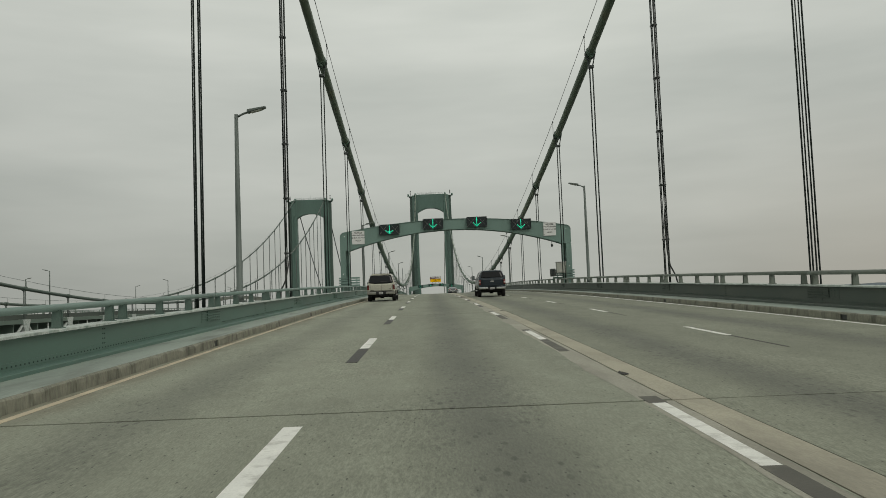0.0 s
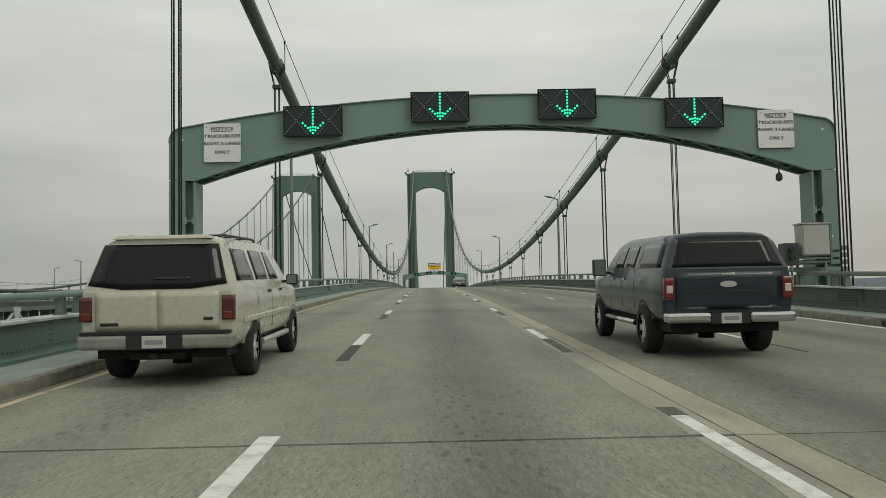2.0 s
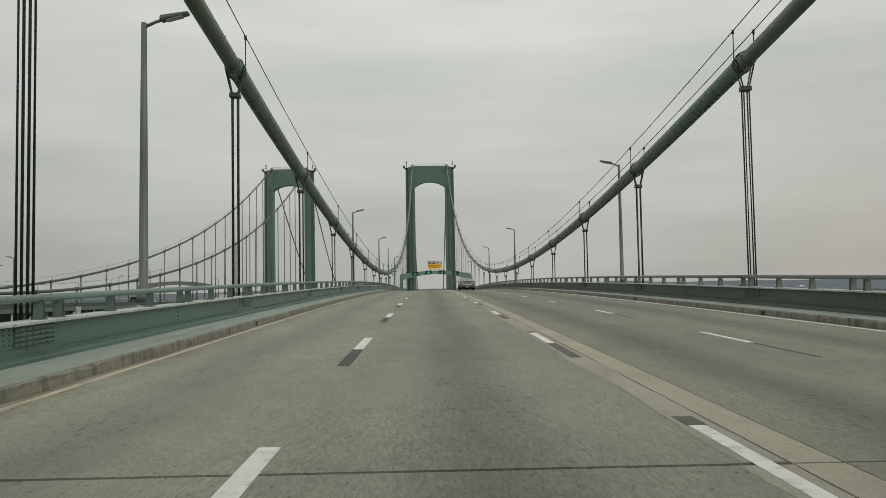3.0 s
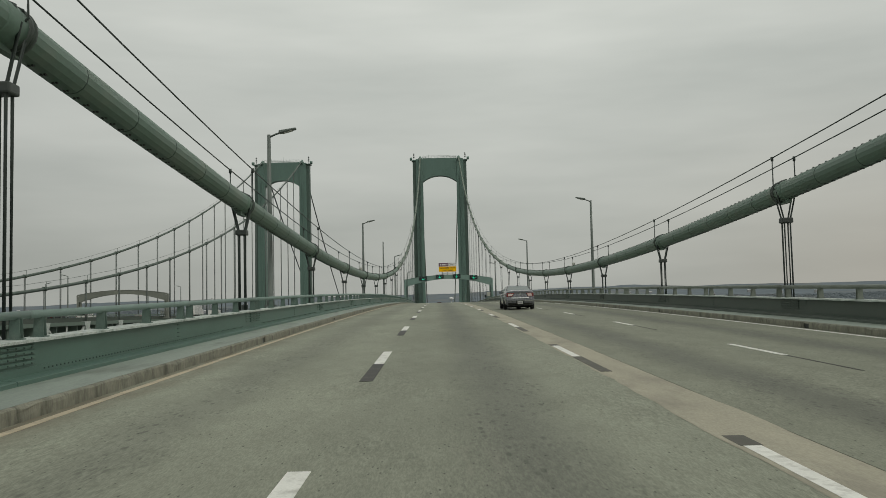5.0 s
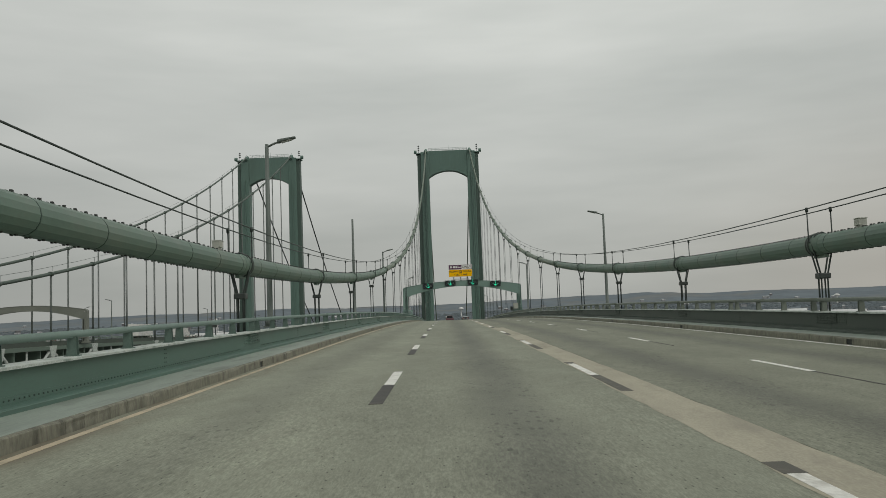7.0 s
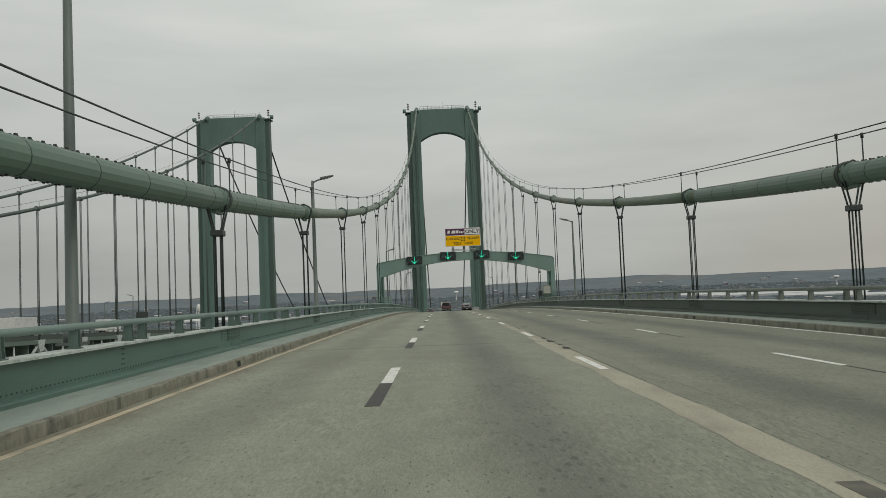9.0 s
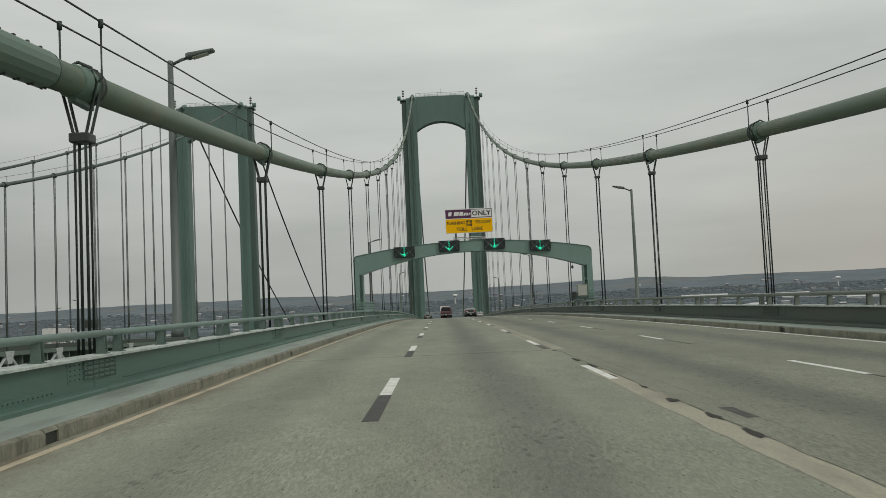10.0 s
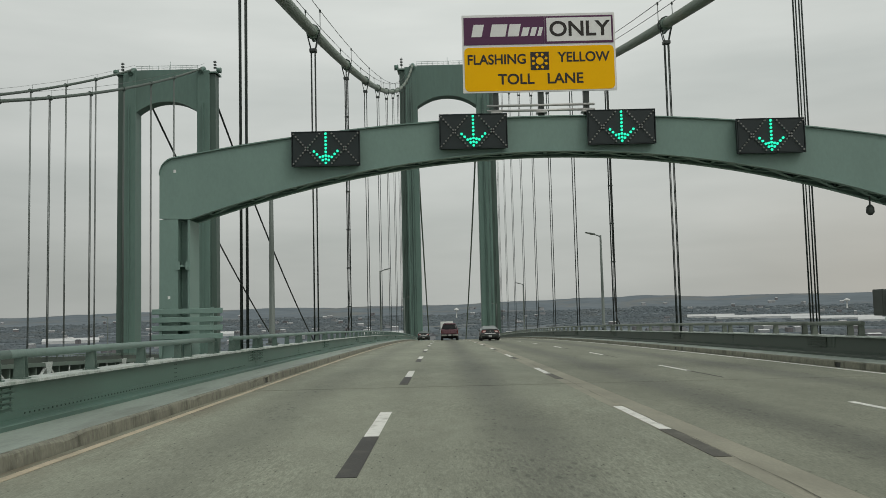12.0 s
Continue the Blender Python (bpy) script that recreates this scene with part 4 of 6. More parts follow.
def gantry(cx, y, z, material, label):
    g = thing("lane_gantry", label, "gantry", (cx, y, z), "lane gantries")
    xs = [-9.9 + 19.8 * i / 36 for i in range(37)]
    corner = [(-9.95 - 0.46 * math.cos(radians(15 * k)), gantry_top(9.95) - 0.46 + 0.46 * math.sin(radians(15 * k))) for k in range(6)]
    top = corner + [(x, gantry_top(abs(x))) for x in xs]
    top += [(-a, c) for a, c in corner[::-1]]
    xin = [9.58 - 19.16 * i / 36 for i in range(37)]
    low = [(10.41, 4.4), (9.62, 4.36)] + [(x, gantry_low(abs(x))) for x in xin] + [(-9.62, 4.36), (-10.41, 4.4)]
    bm = bmesh.new()
    outline(bm, top + low, -0.3, -0.26)
    outline(bm, top + low, 0.54, 0.58)
    for sx in (-1, 1):
        a, c = sorted((sx * 10.37, sx * 10.405))
        bx(bm, a, c, -0.259, 0.539, 4.41, gantry_top(10.4) - 0.43)
    beam = part("beam", bm, material, g, "arched beam of two web plates, open below")

    def curved_strip(pts, y0, y1, z0, z1):
        """A flat bar that follows the arch."""
        bm = bmesh.new()
        rings = [[bm.verts.new(p) for p in ((x, y0, z + z0), (x, y1, z + z0), (x, y1, z + z1), (x, y0, z + z1))] for x, z in pts]
        for a, c in zip(rings, rings[1:]):
            for k in range(4):
                bm.faces.new((a[k], a[(k + 1) % 4], c[(k + 1) % 4], c[k]))
        bm.faces.new(rings[0])
        bm.faces.new(rings[-1][::-1])
        return bm

    under = [(x, gantry_low(abs(x))) for x in xin]
    for y0, y1 in ((-0.36, -0.2), (0.48, 0.64)):
        part("bottom_flange", curved_strip(under, y0, y1, -0.035, -0.004), material, beam)
    part("top_flange", curved_strip(top, -0.36, 0.64, 0.004, 0.034), material, beam)
    # lacing bars and diaphragms across the open underside
    bays = [-9.2 + 18.4 * i / 16 for i in range(17)]
    for a, c in zip(bays, bays[1:]):
        za, zc = gantry_low(abs(a)) + 0.012, gantry_low(abs(c)) + 0.012
        for ya, yc, lift in ((-0.21, 0.49, 0.0), (0.49, -0.21, 0.014)):
            bm = bmesh.new()
            d = Vector((c - a, yc - ya, 0)).normalized()
            side = Vector((-d.y, d.x, 0)) * 0.06
            q = [Vector((a, ya, za + lift)) - side, Vector((c, yc, zc + lift)) - side, Vector((c, yc, zc + lift)) + side, Vector((a, ya, za + lift)) + side]
            v = [bm.verts.new(p) for p in q] + [bm.verts.new(p + Vector((0, 0, 0.012))) for p in q]
            for f in ((3, 2, 1, 0), (4, 5, 6, 7), (0, 1, 5, 4), (1, 2, 6, 5), (2, 3, 7, 6), (3, 0, 4, 7)):
                bm.faces.new([v[k] for k in f])
            part("lacing_bar", bm, material, beam)
    for x in bays:
        bm = bmesh.new()
        z = gantry_low(abs(x))
        bx(bm, x - 0.012, x + 0.012, -0.258, 0.538, z + 0.05, gantry_top(abs(x)) - 0.05)
        bx(bm, x - 0.05, x + 0.05, -0.258, 0.538, z + 0.042, z + 0.056)
        part("diaphragm", bm, material, beam)
    for sx in (-1, 1):
        bm = bmesh.new()
        lo, hi = sorted((sx * 9.92, sx * 10.41))
        bx(bm, lo, hi, -0.3, 0.58, 0.5, 4.37)
        a, c = sorted((sx * 9.6, sx * 9.66))
        bx(bm, a, c, -0.3, 0.58, 0.5, 4.34)
        a, c = sorted((sx * 9.66, sx * 9.92))
        bx(bm, a, c, 0.03, 0.07, 0.5, 4.34)
        for zz in (1.4, 3.1):
            bx(bm, a, c, -0.28, 0.56, zz, zz + 0.05)
        leg = part("leg", bm, material, g, "built-up steel leg with recessed web")
        bm = bmesh.new()
        for q in (9.58, 9.86):
            a, c = sorted((sx * q, sx * (q + 0.13)))
            bx(bm, a, c, -0.33, -0.302, 3.02, 3.24)
        part("splice_cleat", bm, material, leg)
        for zz in (1.19, 1.41, 1.63, 1.85):
            bm = bmesh.new()
            a, c = sorted((sx * 8.7, sx * 10.56))
            bx(bm, a, c, -0.46, -0.42, zz, zz + 0.14)
            soften(bm, 0.01, 1)
            part("guard_slat", bm, material, leg)
        for q in (8.95, 10.3):
            bm = bmesh.new()
            a, c = sorted((sx * q, sx * (q + 0.08)))
            bx(bm, a, c, -0.42, -0.36, 0.75, 2.02)
            part("guard_post", bm, material, leg)
        bm = bmesh.new()
        a, c = sorted((sx * 9.45, sx * 10.56))
        bx(bm, a, c, -0.45, 0.75, 0.3, 0.52)
        part("base_plate", bm, material, leg)
        bm = bmesh.new()
        bx(bm, sx * 10.0 - 0.03, sx * 10.0 + 0.03, -0.32, -0.3, 5.62, 5.7)
        bx(bm, sx * 10.15 - 0.03, sx * 10.15 + 0.03, -0.32, -0.3, 2.25, 2.33)
        part("reflector", bm, M_SIGN_W, leg, "small white reflector tab")
    return g


def led_shape(name, pts, r, material, parent, label):
    """Round lamps on the face of a signal."""
    bm = bmesh.new()
    for x, z in pts:
        tube(bm, [(x, -0.155, z), (x, -0.2, z)], [r, r * 0.7], 8)
    return part(name, bm, material, parent, label)


bm = bmesh.new()
tube(bm, [(0, -0.155, 0), (0, -0.2, 0)], [0.036, 0.027], 8)
ARROW_LAMP = to_mesh("arrow_lamp", bm, M_LED_ON)


def lane_signal(x, y, z):
    s = thing("lane_signal", "black lane-control box with lit green down arrow", "traffic signal", (x, y, z), "lane signals")
    bm = bmesh.new()
    bx(bm, -0.89, 0.89, -0.15, 0.02, -0.46, 0.46)
    soften(bm, 0.02, 1)
    box = part("housing", bm, M_BOX, s)
    bm = bmesh.new()
    for a, c, d, e in ((-0.91, 0.91, 0.45, 0.468), (-0.91, 0.91, -0.468, -0.45), (-0.91, -0.892, -0.45, 0.45), (0.892, 0.91, -0.45, 0.45)):
        bx(bm, a, c, -0.165, -0.1, d, e)
    part("hood_frame", bm, M_BOX, box)
    shaft = [(0.0, 0.4 - 0.098 * i) for i in range(9)]
    barbs = [(q * 0.078 * i, -0.384 + 0.078 * i + d) for i in range(1, 5) for q in (-1, 1) for d in ((0.0, 0.098) if i == 1 else (0.0,))]
    for ax, az in shaft + barbs:
        ob = part("arrow_lamp", ARROW_LAMP, None, s)
        ob.location = (ax, 0, az)
    cross = [(q * (0.16 + 0.0632 * i), w * (-0.4 + 0.0727 * i)) for i in range(12) for q in (-1, 1) for w in (-1, 1)]
    tagged(led_shape("cross_lamp_field", cross, 0.027, M_LED_OFF, s, "unlit cross lamps"), kind="stuff")
    return s


def lettering(text, x, y, z, height, material, parent, name="legend", stretch=1.0, bold=0.012, gap=1.0):
    """Raised sheet letters facing the oncoming lane."""
    cu = bpy.data.curves.new("letters", "FONT")
    cu.body, cu.size, cu.align_x, cu.align_y = text, height * 1.37, "CENTER", "CENTER"
    cu.extrude, cu.offset, cu.space_character = 0.0015, bold * height, gap
    tmp = bpy.data.objects.new("letters", cu)
    scene.collection.objects.link(tmp)
    me = bpy.data.meshes.new_from_object(tmp.evaluated_get(bpy.context.evaluated_depsgraph_get()))
    bpy.data.objects.remove(tmp)
    me.materials.clear()
    me.materials.append(material)
    me.transform(Matrix.Diagonal((stretch, 1, 1, 1)))
    me.transform(Matrix.Rotation(radians(90), 4, "X"))
    ob = new(name, me)
    ob.parent = parent
    ob.location = (x, y, z)
    return ob


def rounded(w, h, r, n=5):
    pts = []
    for cx, cz, a in ((w / 2 - r, h / 2 - r, 0), (-w / 2 + r, h / 2 - r, 90), (-w / 2 + r, -h / 2 + r, 180), (w / 2 - r, -h / 2 + r, 270)):
        for i in range(n):
            q = radians(a + 90 * i / (n - 1))
            pts.append((cx + r * math.cos(q), cz + r * math.sin(q)))
    return pts[::-1]


G1, G2 = 76.16, 322.05
for gy in (G1, G2):
    gantry(0.15, gy, deck(gy), M_GANTRY, "green arched steel gantry over four lanes")
    for x, z in ((-5.78, 6.14), (-1.85, 6.52), (2.1, 6.55), (6.07, 6.22)):
        lane_signal(x, gy - 0.36, deck(gy) + z)
    # warning bell lamp under the beam
    lamp = thing("hanging_lamp", "small dark pendant lamp under the gantry beam", "lamp", (8.85, gy, deck(gy) + 4.35))
    bm = bmesh.new()
    tube(bm, [(0, 0, 0.25), (0, 0, -0.02)], 0.025, 6)
    tube(bm, [(0, 0, 0.02), (0, 0, -0.06), (0, 0, -0.2), (0, 0, -0.27)], [0.03, 0.1, 0.11, 0.05], 10)
    part("globe", bm, M_DARKBOX, lamp)
    # cabinets on the east leg
    cab = thing("control_cabinet", "grey control cabinet with steel bracket on the gantry leg", "cabinet", (9.45, gy - 0.75, deck(gy)), "control cabinets")
    bm = bmesh.new()
    bx(bm, -0.42, 0.42, -0.3, 0.25, 1.66, 2.62)
    soften(bm, 0.03, 2)
    body = part("body", bm, M_CAB, cab)
    bm = bmesh.new()
    bx(bm, -0.38, 0.38, -0.325, -0.303, 1.7, 2.58)
    part("door", bm, M_CAB, body)
    bm = bmesh.new()
    bx(bm, -0.46, 0.46, -0.34, 0.29, 2.625, 2.66)
    part("roof", bm, M_ALU, body)
    bm = bmesh.new()
    bx(bm, 0.43, 0.5, -0.28, 0.25, 1.4, 2.68)
    for zz in (1.45, 1.56):
        bx(bm, -0.9, 0.43, -0.26, -0.2, zz, zz + 0.05)
    tube(bm, [(-0.75, -0.23, 1.5), (-0.75, -0.23, 0.95)], 0.04, 6)
    tube(bm, [(0.3, -0.23, 1.5), (0.3, -0.23, 0.78)], 0.04, 6)
    part("bracket", bm, M_STEEL, cab)
    side = thing("signal_housing", "dark equipment box beside the control cabinet", "equipment box", (8.7, gy - 0.75, deck(gy)), "equipment boxes")
    bm = bmesh.new()
    bx(bm, -0.22, 0.22, -0.3, 0.2, 1.38, 2.06)
    soften(bm, 0.02, 1)
    part("body", bm, M_DARKBOX, side)
    bm = bmesh.new()
    for zz in (1.62, 1.86):
        tube(bm, [(-0.02, -0.3, zz), (-0.02, -0.4, zz)], 0.09, 10)
    part("lens", bm, M_BOX, side)


def notice(x, y, z):
    s = thing("notice_sign", "white notice sign for trucks and buses on the gantry", "sign", (x, y, z), "notice signs")
    bm = bmesh.new()
    outline(bm, rounded(1.13, 1.2, 0.05), -0.012, 0.012)
    part("panel", bm, M_SIGN_W, s)
    for text, zz, h, st in (("NOTICE", 0.43, 0.11, 1.4), ("TRUCK/BUSES", 0.2, 0.1, 1.42), ("RIGHT 2 LANES", -0.03, 0.1, 1.3), ("ONLY", -0.3, 0.1, 1.4)):
        lettering(text, 0, -0.016, zz, h, M_TEXT, s, stretch=st * 0.84, bold=0.035, gap=1.11)
    bm = bmesh.new()
    bx(bm, -0.3, 0.3, -0.018, -0.0125, 0.345, 0.36)
    part("underline", bm, M_TEXT, s)
    bm = bmesh.new()
    for a in (-0.48, 0.48):
        for c in (-0.5, 0.5):
            tube(bm, [(a, -0.012, c), (a, -0.022, c)], 0.016, 6)
    part("bolt", bm, M_BOLT, s)
    return s


for x, z in ((-8.6, 5.53), (8.66, 5.69)):
    notice(x, G1 - 0.36, deck(G1) + z)

# ---- toll-lane sign over the far gantry ----
sx0 = thing("toll_sign", "yellow, purple and white toll-lane sign on three posts", "sign", (-0.01, G2 - 0.35, deck(G2) + 0.06))
bm = bmesh.new()
outline(bm, [(x, z + 8.6) for x, z in rounded(4.14, 2.14, 0.02)], 0.004, 0.05)
board = part("backing", bm, M_SIGN_W, sx0, "white sign border")
bm = bmesh.new()
pts = [(x, z + 8.17) for x, z in rounded(4.04, 1.2, 0.12)]
outline(bm, pts, -0.006, 0.002)
part("yellow_panel", bm, M_SIGN_Y, sx0, "yellow panel")
bm = bmesh.new()
bx(bm, -2.02, 0.16, -0.009, 0.002, 8.84, 9.6)
part("purple_panel", bm, M_SIGN_P, sx0, "purple panel with a plain pale emblem")
bm = bmesh.new()
bx(bm, 0.17, 2.02, -0.009, 0.002, 8.84, 9.6)
part("only_border", bm, M_SIGN_P, sx0)
bm = bmesh.new()
bx(bm, 0.22, 1.97, -0.014, -0.0095, 8.9, 9.55)
part("only_panel", bm, M_SIGN_W, sx0, "white panel")
for i, (a, c) in enumerate(((-1.82, -1.5), (-1.32, -0.86), (-0.84, -0.5), (-0.48, -0.26), (-0.24, -0.06), (-0.04, 0.1))):
    lo, hi = (9.06, 9.4) if i < 3 else (9.06, 9.3)
    bm = bmesh.new()
    v = bx(bm, a, c - 0.04, -0.014, -0.0095, lo, hi)
    for q in v[4:]:
        q.co.x += 0.07
    part("emblem_bar", bm, M_SIGN_W, sx0, "plain pale slanted bar")
lettering("ONLY", 1.1, -0.0165, 9.22, 0.42, M_TEXT, sx0, stretch=1.05, bold=0.03)
lettering("FLASHING", -1.15, -0.009, 8.42, 0.275, M_TEXT, sx0, stretch=0.93, bold=0.03)
lettering("YELLOW", 1.2, -0.009, 8.45, 0.275, M_TEXT, sx0, stretch=0.93, bold=0.03)
lettering("TOLL", -0.64, -0.009, 7.87, 0.29, M_TEXT, sx0, stretch=1.02, bold=0.03)
lettering("LANE", 0.68, -0.009, 7.87, 0.29, M_TEXT, sx0, stretch=1.02, bold=0.03)
bm = bmesh.new()
bx(bm, -0.24, 0.26, -0.012, -0.0065, 8.12, 8.62)
part("flasher_symbol", bm, M_TEXT, sx0, "black square flasher symbol")
bm = bmesh.new()
for k in range(8):
    a = radians(45 * k + 22.5)
    v = [bm.verts.new((0.01 + r * math.cos(a + d), -0.0145, 8.37 + r * math.sin(a + d))) for r, d in ((0.13, 0.0), (0.2, 0.24), (0.235, 0.0), (0.2, -0.24))]
    bm.faces.new(v)
for f in bmesh.ops.extrude_face_region(bm, geom=bm.faces[:])["geom"]:
    if isinstance(f, bmesh.types.BMVert):
        f.co.y += 0.002
tube(bm, [(0.01, -0.0125, 8.37), (0.01, -0.0145, 8.37)], 0.105, 14)
part("flasher_rays", bm, M_SIGN_Y, sx0, "yellow ray pattern")
for x in (-1.2, 0.02, 1.24):
    bm = bmesh.new()
    bx(bm, x - 0.075, x + 0.075, 0.052, 0.2, 6.75, 9.3)
    part("sign_post", bm, M_DARKBOX, sx0)
bm = bmesh.new()
for zz in (7.17, 7.03):
    tube(bm, [(-1.45, 0.04, zz), (1.45, 0.04, zz)], 0.035, 8)
for x in (-1.2, 0.02, 1.24):
    bx(bm, x - 0.14, x + 0.14, -0.05, 0.22, 6.95, 7.0)
part("cross_rail", bm, M_ALU, sx0, "pale horizontal rails")

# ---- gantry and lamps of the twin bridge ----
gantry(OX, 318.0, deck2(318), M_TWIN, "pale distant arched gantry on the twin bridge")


def street_lamp(x, y, z, sx, height, label, head=True, group="street lamps"):
    """Tapered pole on the girder with a short arm and a flat lamp head over the road."""
    s = thing("street_lamp", label, "street lamp", (x, y, z), group)
    bm = bmesh.new()
    tube(bm, [(0, 0, 0), (0, 0, 0.28), (0, 0, 0.3), (0, 0, height * 0.5), (0, 0, height)], [0.17, 0.17, 0.125, 0.105, 0.075], 12)
    part("pole", bm, M_POLE, s)
    bm = bmesh.new()
    bx(bm, -0.24, 0.24, -0.2, 0.2, -0.04, 0.02)
    part("base_plate", bm, M_POLE, s)
    if head:
        bm = bmesh.new()
        tube(bm, [(0, 0, height - 0.12), (sx * 0.3, 0, height + 0.02), (sx * 0.55, 0, height + 0.09)], 0.045, 8)
        part("arm", bm, M_POLE, s)
        bm = bmesh.new()
        v = bx(bm, 0.45, 1.2, -0.17, 0.17, height + 0.03, height + 0.17)
        for q in v:
            if q.co.x > 1:
                q.co.z += 0.12 + (0.0 if q.co.z > height + 0.1 else 0.06)
                q.co.y *= 0.75
            q.co.x *= sx
        soften(bm, 0.035, 2)
        hd = part("lamp_head", bm, M_POLE, s)
        bm = bmesh.new()
        v = bx(bm, 0.62, 1.04, -0.11, 0.11, height + 0.04, height + 0.08)
        for q in v:
            if q.co.x > 1:
                q.co.z += 0.11
            q.co.x *= sx
        part("lens", bm, M_CAB, hd, "clouded lens")
    return s


for y in (-29.7, 33.6, 96.9, 160.5, 207.5, 270.8, 334.6, 397.8, 461):
    street_lamp(-9.85, y, deck(y) + 0.8, 1, 7.48, "grey-green steel street lamp on the bridge edge")
for y in (64.3, 127.1, 190.7, 238.7, 302.3, 365.3, 428.7, 492):
    street_lamp(9.8, y, deck(y) + 0.8, -1, 7.42, "grey-green steel street lamp on the bridge edge")
street_lamp(-9.85, 239.3, deck(239.3) + 0.8, 1, 7.75, "tall bare steel pole without a lamp head", head=False, group="bare poles")
for y in (77.5, 141.0, 204.3, 267.7, 331.0, 394.5, 458.0):
    street_lamp(OX + 9.35, y, deck2(y) + 0.8, -1, 7.1, "distant street lamp on the twin bridge")
for y in (45, 109, 172, 236.0, 300, 363, 427):
    street_lamp(OX - 9.35, y, deck2(y) + 0.8, 1, 7.1, "distant street lamp on the twin bridge")

for sx in (-1, 1):
    bm = bmesh.new()
    z = cable_height(197.4)
    bx(bm, -0.12, 0.12, -0.15, 0.15, 0, 0.19)
    bx(bm, -0.14, 0.14, -0.17, 0.17, 0.191, 0.21)
    bx(bm, -0.07, 0.07, -0.19, 0.19, -0.08, -0.001)
    soften(bm, 0.015, 1)
    box = solid("sensor_box", bm, M_CAB, "small grey instrument box strapped on the cable", "instrument box", "cable instrument boxes")
    box.location = (AXIS + sx * CABLE_X, 197.4, z + 0.37)

# ---- vehicles ----
M_TYRE = plain("tyre_rubber", (0.018, 0.018, 0.018), 0.85)
M_RIM = plain("alloy_rim", (0.62, 0.63, 0.62), 0.4, 0.5)
M_GLASS = plain("tinted_window", (0.008, 0.009, 0.01), 0.1)
M_GLASS.node_tree.nodes["Principled BSDF"].inputs["Specular IOR Level"].default_value = 0.3
M_GLASS_L = plain("rear_screen", (0.16, 0.19, 0.185), 0.06, 0.0, coat=0.3)
M_UNDER = plain("underbody", (0.012, 0.012, 0.012), 0.9)
M_TRIM = plain("dark_trim", (0.02, 0.02, 0.02), 0.5)
M_CHROME = plain("chrome", (0.6, 0.61, 0.6), 0.2, 1.0)
# Pale half-metal: the chrome strip's white reflection is put into the base colour.
M_GLINT = plain("chrome_glint", (0.72, 0.73, 0.72), 0.3, 0.35)
M_BUMPER = mat("dusty_bumper", (0.3, 0.295, 0.265), 0.5, 0.4, 0.2, 5, 40, 0.05, (0.1, 0.095, 0.08), 0.6, 4.0)
M_TAIL = plain("tail_lamp_red", (0.16, 0.02, 0.02), 0.2, coat=0.4)
M_TAIL_D = plain("tail_lamp_dark", (0.085, 0.02, 0.016), 0.25, coat=0.3)
M_TAIL_W = plain("tail_lamp_clear", (0.62, 0.47, 0.44), 0.2, coat=0.4)
M_PLATE_D = plain("plate_legend", (0.26, 0.26, 0.27), 0.5)
M_PLATE = plain("plate_white", (0.5, 0.5, 0.48), 0.5)


def paint(name, base, rough=0.28, metal=0.0):
    m = mat(name, base, rough, metal, 0.05, 1.5, 12, 0.0)
    m.node_tree.nodes["Principled BSDF"].inputs["Coat Weight"].default_value = 0.5
    return m


P_CREAM = paint("cream_paint", (0.5, 0.485, 0.405))
P_NAVY = paint("navy_paint", (0.007, 0.017, 0.026), 0.34)
P_GREY = paint("grey_metallic", (0.19, 0.195, 0.215), 0.26, 0.35)
P_MAROON = paint("maroon_paint", (0.14, 0.06, 0.075), 0.3, 0.3)
P_DARK = paint("charcoal_paint", (0.035, 0.04, 0.042), 0.3, 0.3)
P_SILVER = paint("silver_paint", (0.42, 0.43, 0.43), 0.3, 0.5)
P_WHITE = paint("white_paint", (0.7, 0.7, 0.68))
P_RED = paint("red_paint", (0.32, 0.03, 0.025))


class Shape:
    """Body of a car: roof line over the length, widths over the height, slope of the tail."""

    def __init__(self, top, sill, width, tail, length, nose_round=0.35, plan=None):
        self.top, self.sill, self.width, self.tail, self.length, self.nose_round = top, sill, width, tail, length, nose_round
        self.plan = plan or [(0, 0.96), (0.5, 1.0), (length - 0.9, 1.0), (length - 0.3, 0.94), (length, 0.8)]

    def half(self, y, z):
        return lerp_table(self.width, z) * lerp_table(self.plan, y)

    def back(self, z):
        return lerp_table(self.tail, z)

    def shell(self):
        bm = bmesh.new()
        ys = span(0, self.length, 0.22)
        rings = []
        for y in ys:
            zt = lerp_table(self.top, y)
            zs = [self.sill + (zt - 0.07 - self.sill) * u for u in (0, 0.04, 0.12, 0.22, 0.33, 0.44, 0.55, 0.66, 0.78, 0.9, 1.0)]
            blend = max(0.0, 1 - y / 1.1)
            ring = []
            for z in zs:
                ring.append((self.half(y, z), y + blend * self.back(z), z))
            wt = self.half(y, zt)
            for fx, dz in ((0.975, -0.03), (0.93, -0.008), (0.8, 0.012), (0.45, 0.03)):
                ring.append((wt * fx, y + blend * self.back(zt), zt + dz))
            left = [(-x, a, z) for x, a, z in ring[::-1]]
            rings.append([bm.verts.new(q) for q in ring + left])
        n = len(rings[0])
        for a, c in zip(rings, rings[1:]):
            for k in range(n):
                bm.faces.new((a[k], a[(k + 1) % n], c[(k + 1) % n], c[k])).smooth = True
        half = n // 2
        for ring in (rings[0], rings[-1]):
            for k in range(half - 1):
                bm.faces.new((ring[k], ring[k + 1], ring[n - 2 - k], ring[n - 1 - k]))
        return bm


